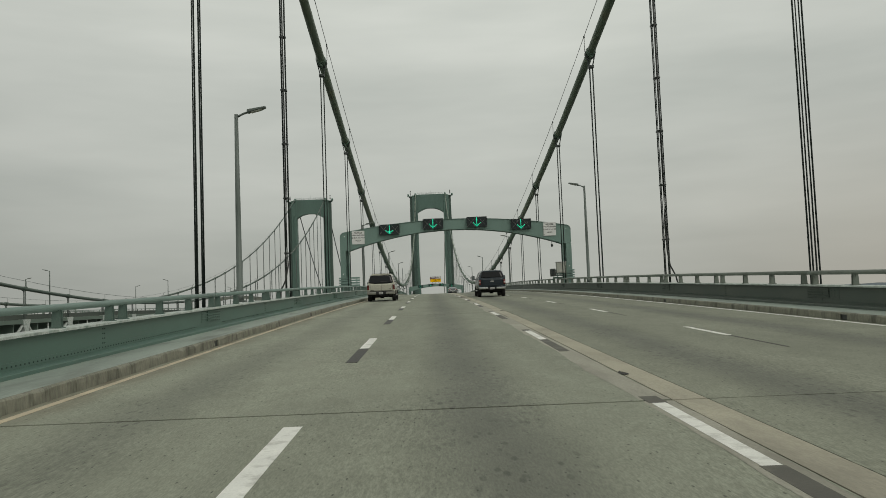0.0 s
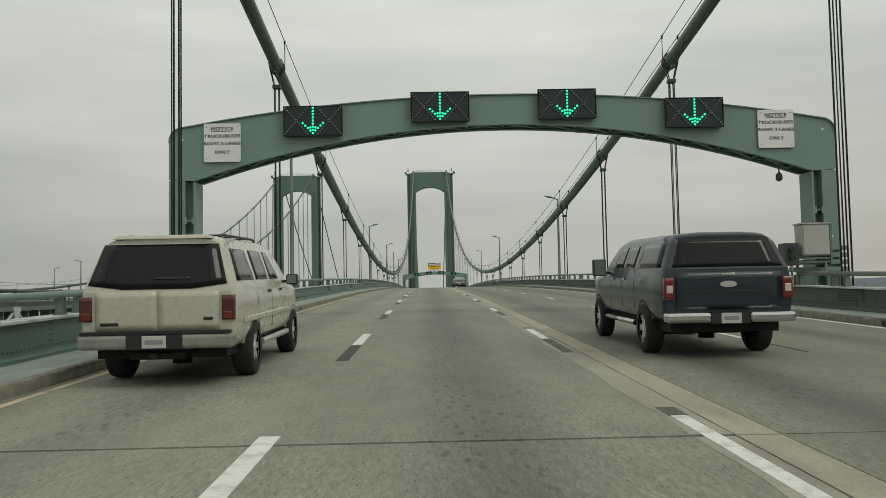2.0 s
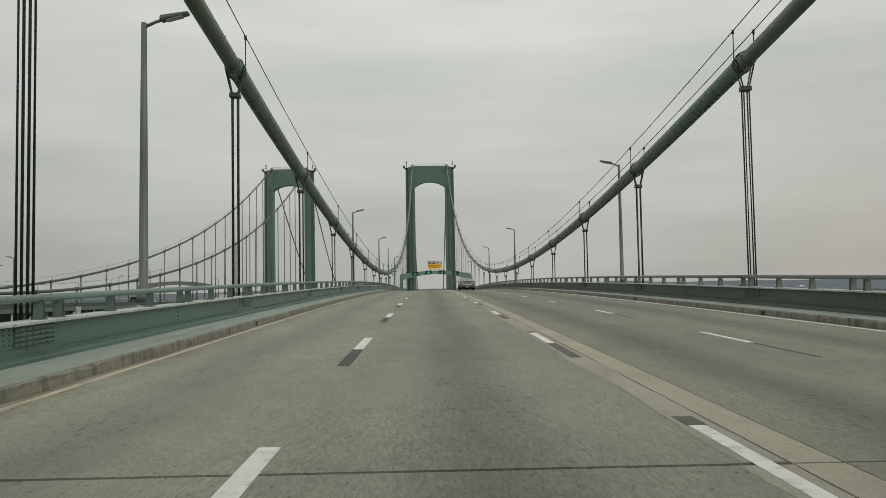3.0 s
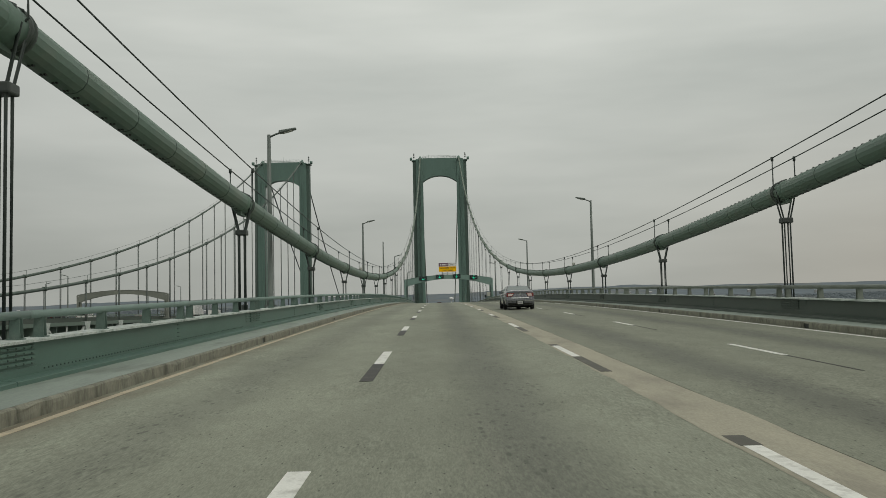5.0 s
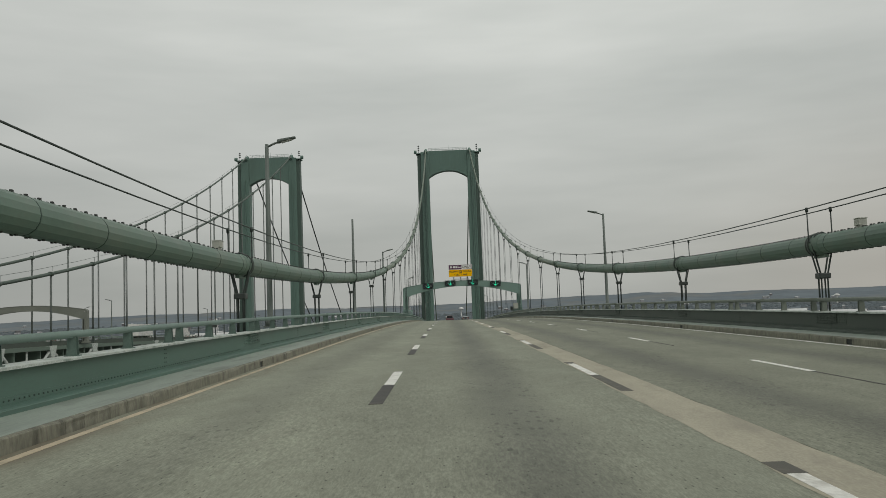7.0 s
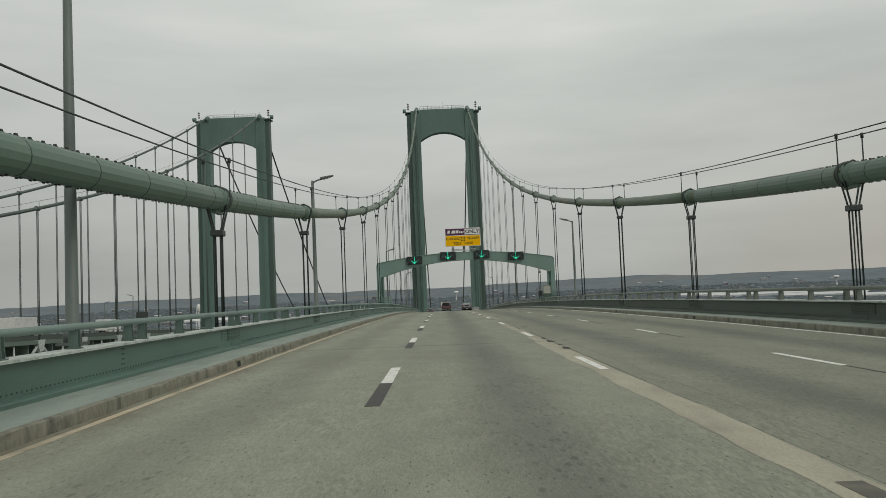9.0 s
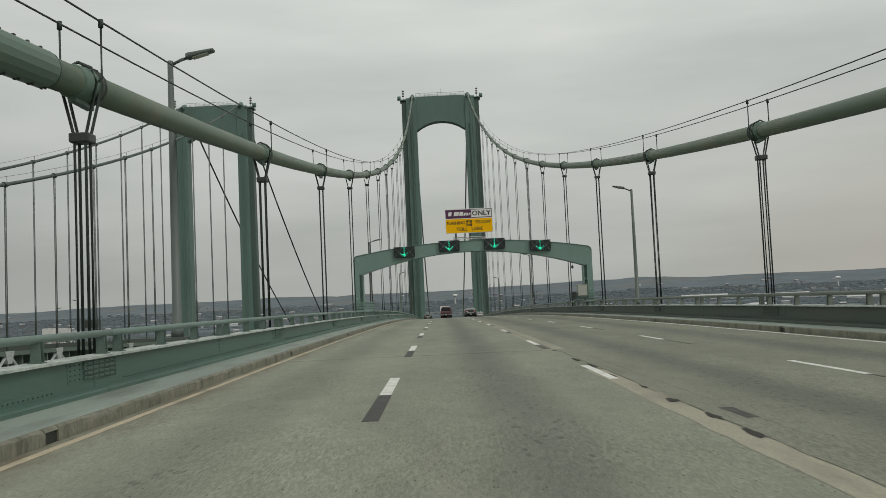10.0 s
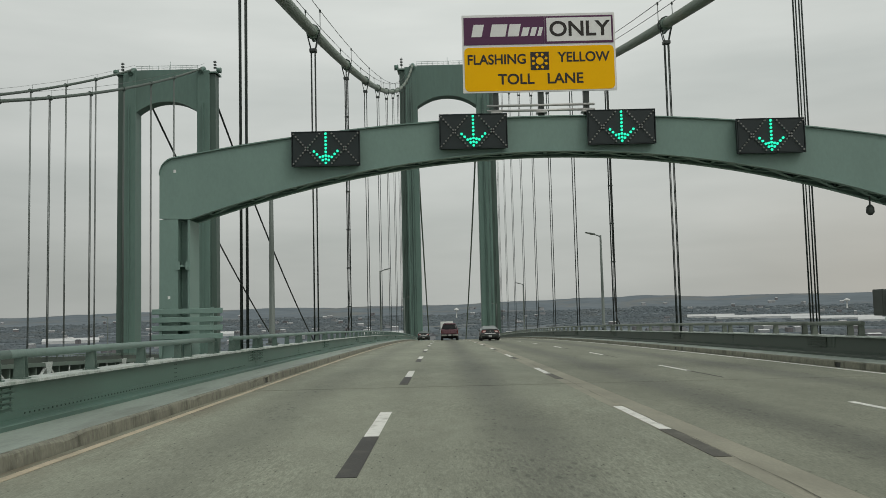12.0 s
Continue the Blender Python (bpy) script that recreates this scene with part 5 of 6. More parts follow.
def side_patch(sh, y0, y1, z0, z1, sx, y0t=None, y1t=None, out=0.006):
    """A thin panel lying on the side of a body."""
    bm = bmesh.new()
    y0t = y0 if y0t is None else y0t
    y1t = y1 if y1t is None else y1t
    grid = []
    for i in range(5):
        u = i / 4
        z = z0 + (z1 - z0) * u
        a, c = y0 + (y0t - y0) * u, y1 + (y1t - y1) * u
        row = []
        for j in range(7):
            y = a + (c - a) * j / 6
            yy = y + max(0.0, 1 - y / 1.1) * sh.back(z)
            row.append(bm.verts.new((sx * (sh.half(y, z) + out), yy, z)))
        grid.append(row)
    for p, q in zip(grid, grid[1:]):
        for k in range(6):
            bm.faces.new((p[k], p[k + 1], q[k + 1], q[k])).smooth = True
    ret = bmesh.ops.extrude_face_region(bm, geom=bm.faces[:])
    for v in ret["geom"]:
        if isinstance(v, bmesh.types.BMVert):
            v.co.x -= sx * 0.02
    return bm


def tail_patch(sh, x0, x1, z0, z1, x0t=None, x1t=None, out=0.006, deep=0.02, sag=0.0):
    """A thin panel lying on the tail of a body; sag lowers its bottom edge in the middle."""
    bm = bmesh.new()
    x0t = x0 if x0t is None else x0t
    x1t = x1 if x1t is None else x1t
    grid = []
    for i in range(7):
        u = i / 6
        row = []
        for j in range(9):
            w = j / 8
            a, c = x0 + (x0t - x0) * u, x1 + (x1t - x1) * u
            x = a + (c - a) * w
            z = z0 + (z1 - z0) * u - sag * (1 - u) * min(1.0, 4 * min(w, 1 - w))
            row.append(bm.verts.new((x, sh.back(z) - out, z)))
        grid.append(row)
    for p, q in zip(grid, grid[1:]):
        for k in range(8):
            bm.faces.new((p[k], p[k + 1], q[k + 1], q[k])).smooth = True
    ret = bmesh.ops.extrude_face_region(bm, geom=bm.faces[:])
    for v in ret["geom"]:
        if isinstance(v, bmesh.types.BMVert):
            v.co.y += deep
    return bm


def wheel(parent, x, y, r, width, sx, spokes, simple=False):
    bm = bmesh.new()
    prof = [(0.0, r * 0.62), (0.0, r * 0.9), (0.02, r * 0.98), (0.06, r), (width - 0.06, r), (width - 0.02, r * 0.98), (width, r * 0.9), (width, r * 0.62)]
    n = 26
    rings = [[bm.verts.new((x - sx * d, y + q * math.cos(2 * math.pi * k / n), r + q * math.sin(2 * math.pi * k / n))) for d, q in prof] for k in range(n)]
    for k in range(n):
        a, c = rings[k], rings[(k + 1) % n]
        for j in range(len(prof) - 1):
            bm.faces.new((a[j], a[j + 1], c[j + 1], c[j])).smooth = True
    w = new("wheel")
    w.parent = parent
    part("tyre", bm, M_TYRE, w)
    bm = bmesh.new()
    tube(bm, [(x - sx * 0.07, y, r), (x - sx * (width - 0.03), y, r)], r * 0.64, 20)
    part("hub", bm, M_UNDER, w)
    if not simple:
        bm = bmesh.new()
        for k in range(spokes):
            a = 2 * math.pi * k / spokes
            d, e = Vector((0, math.cos(a), math.sin(a))), Vector((0, -math.sin(a), math.cos(a)))
            c = Vector((x - sx * 0.035, y, r))
            wd = r * 1.6 / spokes
            q = [c + d * r * 0.1 + e * wd * 0.4, c + d * r * 0.62 + e * wd * 0.55, c + d * r * 0.62 - e * wd * 0.55, c + d * r * 0.1 - e * wd * 0.4]
            v = [bm.verts.new(p) for p in q] + [bm.verts.new(p - Vector((sx * 0.035, 0, 0))) for p in q]
            bm.faces.new(v[:4])
            for i in range(4):
                bm.faces.new((v[i], v[(i + 1) % 4], v[4 + (i + 1) % 4], v[4 + i]))
        for k in range(n):
            a, c = 2 * math.pi * k / n, 2 * math.pi * (k + 1) / n
            v = [bm.verts.new((x - sx * 0.025, y + r * q * math.cos(t), r + r * q * math.sin(t))) for q, t in ((0.6, a), (0.67, a), (0.67, c), (0.6, c))]
            bm.faces.new(v)
        tube(bm, [(x - sx * 0.02, y, r), (x - sx * 0.06, y, r)], r * 0.16, 12)
        part("rim", bm, M_RIM, w, "alloy rim")
    return w


def arch(parent, sh, y, r, sx, material):
    """Wheel opening: flat dark disc standing for the well's shade, with a raised lip."""
    bm = bmesh.new()
    n = 18
    fan = []
    for k in range(n + 1):
        a = math.pi * k / n
        yy, zz = y + (r + 0.06) * math.cos(a), r + (r + 0.06) * math.sin(a)
        zz = max(zz, sh.sill)
        fan.append((yy, zz))
    v = [bm.verts.new((sx * (sh.half(yy, zz) + 0.004), yy, zz)) for yy, zz in fan]
    c = bm.verts.new((sx * (sh.half(y, r) + 0.004), y, sh.sill))
    for k in range(n):
        bm.faces.new((v[k], v[k + 1], c))
    part("wheel_well_shade", bm, M_UNDER, parent)
    bm = bmesh.new()
    tube(bm, [(sx * (sh.half(y + (r + 0.075) * math.cos(math.pi * k / n), r) + 0.006), y + (r + 0.075) * math.cos(math.pi * k / n), max(sh.sill, r + (r + 0.075) * math.sin(math.pi * k / n))) for k in range(n + 1)], 0.022, 6)
    part("arch_lip", bm, material, parent)


def plate(parent, y, z, framed=False):
    bm = bmesh.new()
    bx(bm, -0.155, 0.155, y - 0.012, y, z - 0.08, z + 0.08)
    soften(bm, 0.008, 1)
    p = part("number_plate", bm, M_PLATE, parent, "pale plate with a plain bar")
    bm = bmesh.new()
    bx(bm, -0.115, 0.115, y - 0.016, y - 0.0125, z - 0.028, z + 0.028)
    part("plate_bar", bm, M_PLATE_D, p)


def mirrors(parent, y, z, w, material, size=(0.12, 0.2)):
    for sx in (-1, 1):
        bm = bmesh.new()
        a, c = sorted((sx * (w + 0.1), sx * (w + 0.1 + size[1])))
        bx(bm, a, c, y - 0.06, y + 0.1, z, z + size[0] * 1.5)
        soften(bm, 0.03, 2)
        a, c = sorted((sx * (w - 0.08), sx * (w + 0.11)))
        bx(bm, a, c, y, y + 0.05, z + 0.03, z + 0.08)
        m = part("mirror", bm, material, parent)
        bm = bmesh.new()
        a, c = sorted((sx * (w + 0.12), sx * (w + 0.08 + size[1])))
        bx(bm, a, c, y - 0.068, y - 0.0605, z + 0.02, z + size[0] * 1.5 - 0.02)
        part("mirror_glass", bm, M_GLASS_L, m)


def underbody(parent, w, y0, y1, z0, z1):
    bm = bmesh.new()
    bx(bm, -w, w, y0, y1, z0, z1)
    tube(bm, [(-w, y0 + 0.9, z0 - 0.02), (w, y0 + 0.9, z0 - 0.02)], 0.07, 8)
    tube(bm, [(0, y0 + 0.9, z0 - 0.16), (0, y0 + 0.9, z0 + 0.14)], 0.14, 8)
    tube(bm, [(w * 0.5, y0 - 0.06, z0 + 0.05), (w * 0.5, y0 + 1.6, z0 + 0.05)], 0.035, 8)
    part("underbody", bm, M_UNDER, parent)


def place(ob, x, y, level=None):
    lv = level or deck
    ob.location = (x, y, lv(y) + 0.006)
    ob.rotation_euler = (math.atan((lv(y + 2) - lv(y - 2)) / 4), 0, 0)
    return ob


def big_suv(body_paint, label, name="suv"):
    L = 5.7
    sh = Shape([(0, 1.9), (0.25, 1.96), (3.0, 1.96), (3.6, 1.9), (4.35, 1.3), (L - 0.2, 1.18), (L, 1.05)], 0.5,
               [(0.5, 0.93), (0.62, 1.0), (0.95, 1.015), (1.25, 0.995), (1.32, 0.975), (1.85, 0.79), (2.0, 0.74)],
               [(0.5, 0.05), (0.7, 0.0), (1.25, 0.0), (1.35, 0.03), (1.9, 0.24), (2.0, 0.27)], L)
    c = thing(name, label, "car", group="vehicles on the bridge")
    part("body", sh.shell(), body_paint, c)
    part("rear_window", tail_patch(sh, -0.9, 0.9, 1.33, 1.86, -0.75, 0.75, sag=0.06), M_GLASS, c, "dark tinted rear window")
    for x0, x1 in ((-0.8, -0.008), (0.008, 0.8)):
        part("tailgate_door", tail_patch(sh, x0, x1, 0.74, 1.24, out=0.012), body_paint, c)
    for sx in (-1, 1):
        a, b = sorted((sx * 0.84, sx * 0.995))
        t = part("tail_lamp", tail_patch(sh, a, b, 0.86, 1.18, out=0.03, deep=0.12), M_TAIL_D, c, "dark red tail lamp")
        part("reversing_lens", tail_patch(sh, a + 0.02, b - 0.02, 0.87, 0.97, out=0.034), M_TAIL, t)
        for y0, y1 in ((0.35, 1.45), (1.6, 2.55), (2.68, 3.45)):
            part("side_window", side_patch(sh, y0, y1, 1.36, 1.8, sx, y0 + 0.08, y1 - (0.4 if y1 > 3 else 0.03)), M_GLASS, c)
        part("side_moulding", side_patch(sh, 0.5, 4.6, 0.78, 0.86, sx, out=0.02), body_paint, c)
        for y in (1.5, 2.62):
            part("door_seam", side_patch(sh, y, y + 0.015, 0.62, 1.33, sx, out=0.003), M_TRIM, c)
        for y in (2.5, 3.5):
            part("door_handle", side_patch(sh, y - 0.2, y - 0.04, 1.16, 1.2, sx, out=0.03), M_TRIM, c)
        for y in (1.25, 4.7):
            arch(c, sh, y, 0.4, sx, body_paint)
            wheel(c, sx * 1.03, y, 0.4, 0.28, sx, 8)
        bm = bmesh.new()
        tube(bm, [(sx * 0.64, 0.7, 1.965), (sx * 0.64, 0.85, 2.0), (sx * 0.64, 2.9, 2.005), (sx * 0.64, 3.05, 1.97)], 0.02, 8)
        part("roof_rail", bm, M_TRIM, c)
        bm = bmesh.new()
        tube(bm, [(sx * 0.98, 1.85, 0.42), (sx * 0.98, 4.1, 0.42)], 0.05, 8)
        part("running_board", bm, M_ALU, c)
    bm = bmesh.new()
    v = bx(bm, -1.0, 1.0, -0.14, 0.14, 0.5, 0.69)
    soften(bm, 0.05, 3)
    bp = part("bumper", bm, M_BUMPER, c, "dusty silver step bumper")
    bm = bmesh.new()
    bx(bm, -0.96, 0.96, -0.125, 0.05, 0.694, 0.73)
    part("step_pad", bm, M_TRIM, bp)
    bm = bmesh.new()
    bx(bm, -0.36, 0.36, -0.15, -0.142, 0.5, 0.685)
    part("plate_recess", bm, M_TRIM, bp)
    plate(c, -0.152, 0.595)
    bm = bmesh.new()
    bx(bm, -0.03, 0.03, -0.25, 0.1, 0.38, 0.44)
    bx(bm, -0.35, 0.35, -0.02, 0.06, 0.36, 0.44)
    part("tow_hitch", bm, M_UNDER, c)
    part("rear_wiper", tail_patch(sh, -0.05, 0.42, 1.4, 1.425, out=0.02), M_TRIM, c)
    part("badge", tail_patch(sh, 0.6, 0.72, 0.86, 0.9, out=0.018), M_TRIM, c, "dark oval badge")
    part("badge", tail_patch(sh, -0.74, -0.5, 0.8, 0.84, out=0.018), M_TRIM, c, "plain dark badge bar")
    bm = bmesh.new()
    v = bx(bm, -0.66, 0.66, 0.2, 0.5, 1.93, 1.985)
    for q in v[4:]:
        q.co.x *= 0.9
        q.co.y += 0.05
    soften(bm, 0.02, 2)
    part("roof_spoiler", bm, body_paint, c)
    bm = bmesh.new()
    for y in (0.95, 1.75, 2.6):
        bx(bm, -0.64, 0.64, y - 0.025, y + 0.025, 1.99, 2.012)
    part("roof_bars", bm, M_TRIM, c, "dark roof rack bars")
    mirrors(c, 3.75, 1.25, 0.95, M_TRIM)
    underbody(c, 0.85, 0.2, 5.3, 0.36, 0.56)
    return c


def pickup(body_paint, label):
    L = 5.9
    sh = Shape([(0, 1.88), (0.2, 1.94), (2.2, 1.95), (3.3, 1.95), (3.7, 1.88), (4.4, 1.32), (L - 0.25, 1.22), (L, 1.05)], 0.58,
               [(0.58, 0.95), (0.7, 1.0), (1.0, 1.02), (1.3, 1.0), (1.38, 0.985), (1.85, 0.8), (2.0, 0.74)],
               [(0.58, 0.02), (0.75, 0.0), (1.36, 0.0), (1.42, 0.02), (1.9, 0.2), (2.0, 0.23)], L)
    c = thing("pickup_truck", label, "pickup truck", group="vehicles on the bridge")
    part("body", sh.shell(), body_paint, c)
    part("cap_window", tail_patch(sh, -0.86, 0.86, 1.42, 1.86, -0.7, 0.7), M_GLASS, c, "dark tinted cap window")
    part("tailgate", tail_patch(sh, -0.82, 0.82, 0.76, 1.34, out=0.014), body_paint, c)
    part("gate_groove", tail_patch(sh, -0.8, 0.8, 1.03, 1.045, out=0.017), M_TRIM, c)
    part("gate_handle", tail_patch(sh, -0.11, 0.11, 1.28, 1.32, out=0.03), M_CHROME, c, "chrome handle")
    bm = bmesh.new()
    v = [bm.verts.new((0.13 * math.cos(2 * math.pi * k / 20), -0.022, 1.15 + 0.05 * math.sin(2 * math.pi * k / 20))) for k in range(20)]
    bm.faces.new(v)
    r = bmesh.ops.extrude_face_region(bm, geom=bm.faces[:])
    for q in r["geom"]:
        if isinstance(q, bmesh.types.BMVert):
            q.co.y += 0.02
    part("badge", bm, M_ALU, c, "plain oval badge")
    for sx in (-1, 1):
        a, b = sorted((sx * 0.845, sx * 0.99))
        t = part("tail_lamp", tail_patch(sh, a, b, 0.92, 1.26, out=0.03, deep=0.14), M_TAIL, c, "red and clear tail lamp")
        part("clear_lens", tail_patch(sh, a + 0.025, b - 0.025, 1.02, 1.14, out=0.036), M_TAIL_W, t)
        for y0, y1 in ((0.3, 1.75), (1.95, 2.7), (2.8, 3.6)):
            part("side_window", side_patch(sh, y0, y1, 1.42, 1.8, sx, y0 + 0.06, y1 - (0.35 if y1 > 3 else 0.03)), M_GLASS, c)
        for y in (1.85, 2.75, 3.75):
            part("door_seam", side_patch(sh, y, y + 0.015, 0.7, 1.38, sx, out=0.003), M_TRIM, c)
        for y in (2.7, 3.62):
            part("door_handle", side_patch(sh, y - 0.2, y - 0.04, 1.2, 1.24, sx, out=0.03), M_CHROME, c)
        for y in (1.25, 4.9):
            arch(c, sh, y, 0.41, sx, body_paint)
            wheel(c, sx * 1.04, y, 0.41, 0.28, sx, 6)
        bm = bmesh.new()
        a, b = sorted((sx * 0.3, sx * 1.0))
        bx(bm, a, b, -0.13, 0.1, 0.56, 0.72)
        soften(bm, 0.05, 3)
        part("bumper", bm, M_CHROME, c, "chrome bumper half")
        bm = bmesh.new()
        tube(bm, [(sx * 0.98, 1.9, 0.46), (sx * 0.98, 4.2, 0.46)], 0.05, 8)
        part("running_board", bm, M_CHROME, c)
    bm = bmesh.new()
    bx(bm, -0.3, 0.3, -0.1, 0.1, 0.55, 0.7)
    part("bumper_step", bm, M_TRIM, c)
    plate(c, -0.104, 0.63)
    mirrors(c, 3.85, 1.27, 0.97, M_TRIM, (0.22, 0.26))
    underbody(c, 0.85, 0.2, 5.4, 0.4, 0.6)
    return c


def sedan(body_paint, label, detailed=True):
    L = 4.85
    sh = Shape([(0, 1.08), (0.12, 1.12), (0.75, 1.13), (1.55, 1.41), (2.2, 1.46), (2.75, 1.43), (3.65, 1.02), (L - 0.3, 0.9), (L, 0.72)], 0.26,
               [(0.26, 0.84), (0.4, 0.9), (0.7, 0.92), (0.95, 0.91), (1.08, 0.87), (1.35, 0.68), (1.5, 0.6)],
               [(0.26, 0.16), (0.4, 0.06), (0.6, 0.0), (0.72, 0.02), (0.95, 0.04), (1.05, 0.03), (1.2, 0.0)], L,
               plan=[(0, 0.9), (0.25, 0.96), (0.7, 1.0), (L - 0.9, 1.0), (L - 0.3, 0.92), (L, 0.75)])
    c = thing("sedan", label, "car", group="vehicles on the bridge")
    part("body", sh.shell(), body_paint, c)
    # rear screen on the sloping roof line
    bm = bmesh.new()
    rows = []
    for i in range(6):
        y = 0.82 + 0.7 * i / 5
        z = lerp_table(sh.top, y)
        w = sh.half(y, z) * 0.9
        rows.append([bm.verts.new((w * (2 * j / 6 - 1), y, z + 0.036 - 0.022 * abs(2 * j / 6 - 1) ** 2)) for j in range(7)])
    for p, q in zip(rows, rows[1:]):
        for k in range(6):
            bm.faces.new((p[k], p[k + 1], q[k + 1], q[k])).smooth = True
    part("rear_window", bm, M_GLASS_L, c, "pale reflecting rear screen")
    bm = bmesh.new()
    rows = []
    for i in range(6):
        y = 0.77 + 0.81 * i / 5
        z = lerp_table(sh.top, y)
        w = sh.half(y, z) * 0.97
        rows.append([bm.verts.new((w * (2 * j / 6 - 1), y, z + 0.032 - 0.026 * abs(2 * j / 6 - 1) ** 2)) for j in range(7)])
    for p, q in zip(rows, rows[1:]):
        for k in range(6):
            bm.faces.new((p[k], p[k + 1], q[k + 1], q[k])).smooth = True
    part("window_seal", bm, M_TRIM, c, "dark rubber seal round the screen")
    for sx in (-1, 1):
        wedge = lambda i0, o0, i1, o1: (min(sx * i0, sx * o0), max(sx * i0, sx * o0), min(sx * i1, sx * o1), max(sx * i1, sx * o1))
        a, b, at, bt = wedge(0.47, 0.82, 0.36, 0.79)
        t = part("tail_lamp", tail_patch(sh, a, b, 0.79, 1.01, at, bt, out=0.014), M_TAIL, c, "red and clear tail lamp")
        a, b, at, bt = wedge(0.5, 0.74, 0.42, 0.7)
        part("clear_lens", tail_patch(sh, a, b, 0.82, 0.965, at, bt, out=0.018), M_TAIL_W, t)
        part("side_lens", side_patch(sh, 0.01, 0.3, 0.83, 1.0, sx, 0.01, 0.42, out=0.008), M_TAIL, t)
        for y0, y1, y0t, y1t in ((1.2, 2.0, 1.62, 2.03), (2.1, 3.05, 2.13, 2.62)):
            part("side_window", side_patch(sh, y0, y1, 1.02, 1.34, sx, y0t, y1t), M_GLASS_L, c)
        part("window_trim", side_patch(sh, 1.0, 3.3, 0.985, 1.005, sx, out=0.01), M_CHROME, c)
        part("side_moulding", side_patch(sh, 1.0, 3.7, 0.5, 0.53, sx, out=0.012), M_CHROME, c)
        for y in (2.05, 3.1):
            part("door_seam", side_patch(sh, y, y + 0.012, 0.36, 1.0, sx, out=0.003), M_TRIM, c)
        for y in (1.75, 2.8):
            part("door_handle", side_patch(sh, y - 0.1, y + 0.08, 0.86, 0.9, sx, out=0.025), body_paint, c)
        for y in (1.0, 3.82):
            arch(c, sh, y, 0.325, sx, body_paint)
            wheel(c, sx * 0.935, y, 0.325, 0.22, sx, 14, simple=not detailed)
    part("chrome_strip", tail_patch(sh, -0.54, 0.54, 0.685, 0.74, out=0.022), M_GLINT, c, "chrome strip on the boot lid, white reflection in its colour")
    part("boot_seam", tail_patch(sh, -0.66, 0.66, 0.645, 0.657, out=0.003), M_TRIM, c)
    part("bumper_strip", tail_patch(sh, -0.8, 0.8, 0.52, 0.545, out=0.012), M_CHROME, c)
    part("lower_valance", tail_patch(sh, -0.72, 0.72, 0.28, 0.4, out=0.01), M_TRIM, c)
    bm = bmesh.new()
    tube(bm, [(0, 0.02, 0.93), (0, 0.0, 0.93)], 0.055, 14)
    part("badge", bm, M_CHROME, c, "plain round badge")
    part("plate_recess", tail_patch(sh, -0.24, 0.24, 0.31, 0.56, out=0.008), P_DARK, c)
    plate(c, 0.02, 0.43)
    bm = bmesh.new()
    tube(bm, [(0, 1.7, 1.45), (0, 1.58, 1.62)], 0.008, 5)
    tube(bm, [(0, 1.72, 1.44), (0, 1.69, 1.48)], 0.03, 6)
    part("aerial", bm, M_TRIM, c)
    mirrors(c, 3.0, 0.98, 0.8, body_paint, (0.1, 0.16))
    underbody(c, 0.78, 0.25, 4.5, 0.2, 0.34)
    return c


def box_truck(cab_paint, label):
    c = thing("box_truck", label, "truck", group="vehicles on the bridge")
    bm = bmesh.new()
    bx(bm, -1.25, 1.25, 0, 7.2, 1.1, 3.7)
    soften(bm, 0.05, 2)
    part("cargo_box", bm, P_WHITE, c, "plain white box")
    bm = bmesh.new()
    v = bx(bm, -1.15, 1.15, 7.4, 9.4, 0.6, 2.7)
    for q in v[4:]:
        if q.co.y > 9:
            q.co.y -= 0.7
    soften(bm, 0.1, 3)
    part("cab", bm, cab_paint, c)
    bm = bmesh.new()
    bx(bm, -0.5, 0.5, 0.1, 9.2, 0.6, 1.08)
    part("chassis", bm, M_UNDER, c)
    for sx in (-1, 1):
        for y in (1.6, 8.3):
            wheel(c, sx * 1.2, y, 0.48, 0.4, sx, 6, simple=True)
        bm = bmesh.new()
        a, b = sorted((sx * 0.9, sx * 1.15))
        bx(bm, a, b, -0.03, 0.0, 0.95, 1.08)
        part("tail_lamp", bm, M_TAIL, c)
    return c


place(big_suv(P_CREAM, "cream full-size suv with dark tinted rear window"), -5.85, 60.9)
place(pickup(P_NAVY, "dark navy pickup truck with a matching cap over its bed"), 2.3, 62.8)
place(sedan(P_GREY, "grey metallic four-door sedan with bright boot strip"), 2.4, 175.0)
place(big_suv(P_MAROON, "maroon suv driving far ahead on the bridge"), -1.9, 398)
place(sedan(P_DARK, "dark sedan far ahead beside the kerb lane", False), -5.7, 432)
place(sedan(P_DARK, "dark sedan far ahead in the third lane", False), 1.9, 382)
place(sedan(P_SILVER, "silver sedan far ahead in the outer lane", False), 5.7, 436)
place(box_truck(P_RED, "white box truck far ahead near the tower"), -1.8, 466)
place(big_suv(P_WHITE, "white suv on the twin bridge"), OX - 2, 300, deck2)
place(box_truck(P_WHITE, "white box truck on the twin bridge"), OX + 5.5, 352, deck2)
place(sedan(P_SILVER, "silver sedan on the twin bridge", False), OX + 2, 322, deck2)
place(big_suv(P_DARK, "dark suv on the twin bridge"), OX + 5.5, 268, deck2)
place(box_truck(P_WHITE, "white box truck farther along the twin bridge"), OX - 5.5, 415, deck2)
place(sedan(P_WHITE, "white sedan on the twin bridge", False), OX + 5.5, 392, deck2)

# ---- broken concrete along the lane joint ----


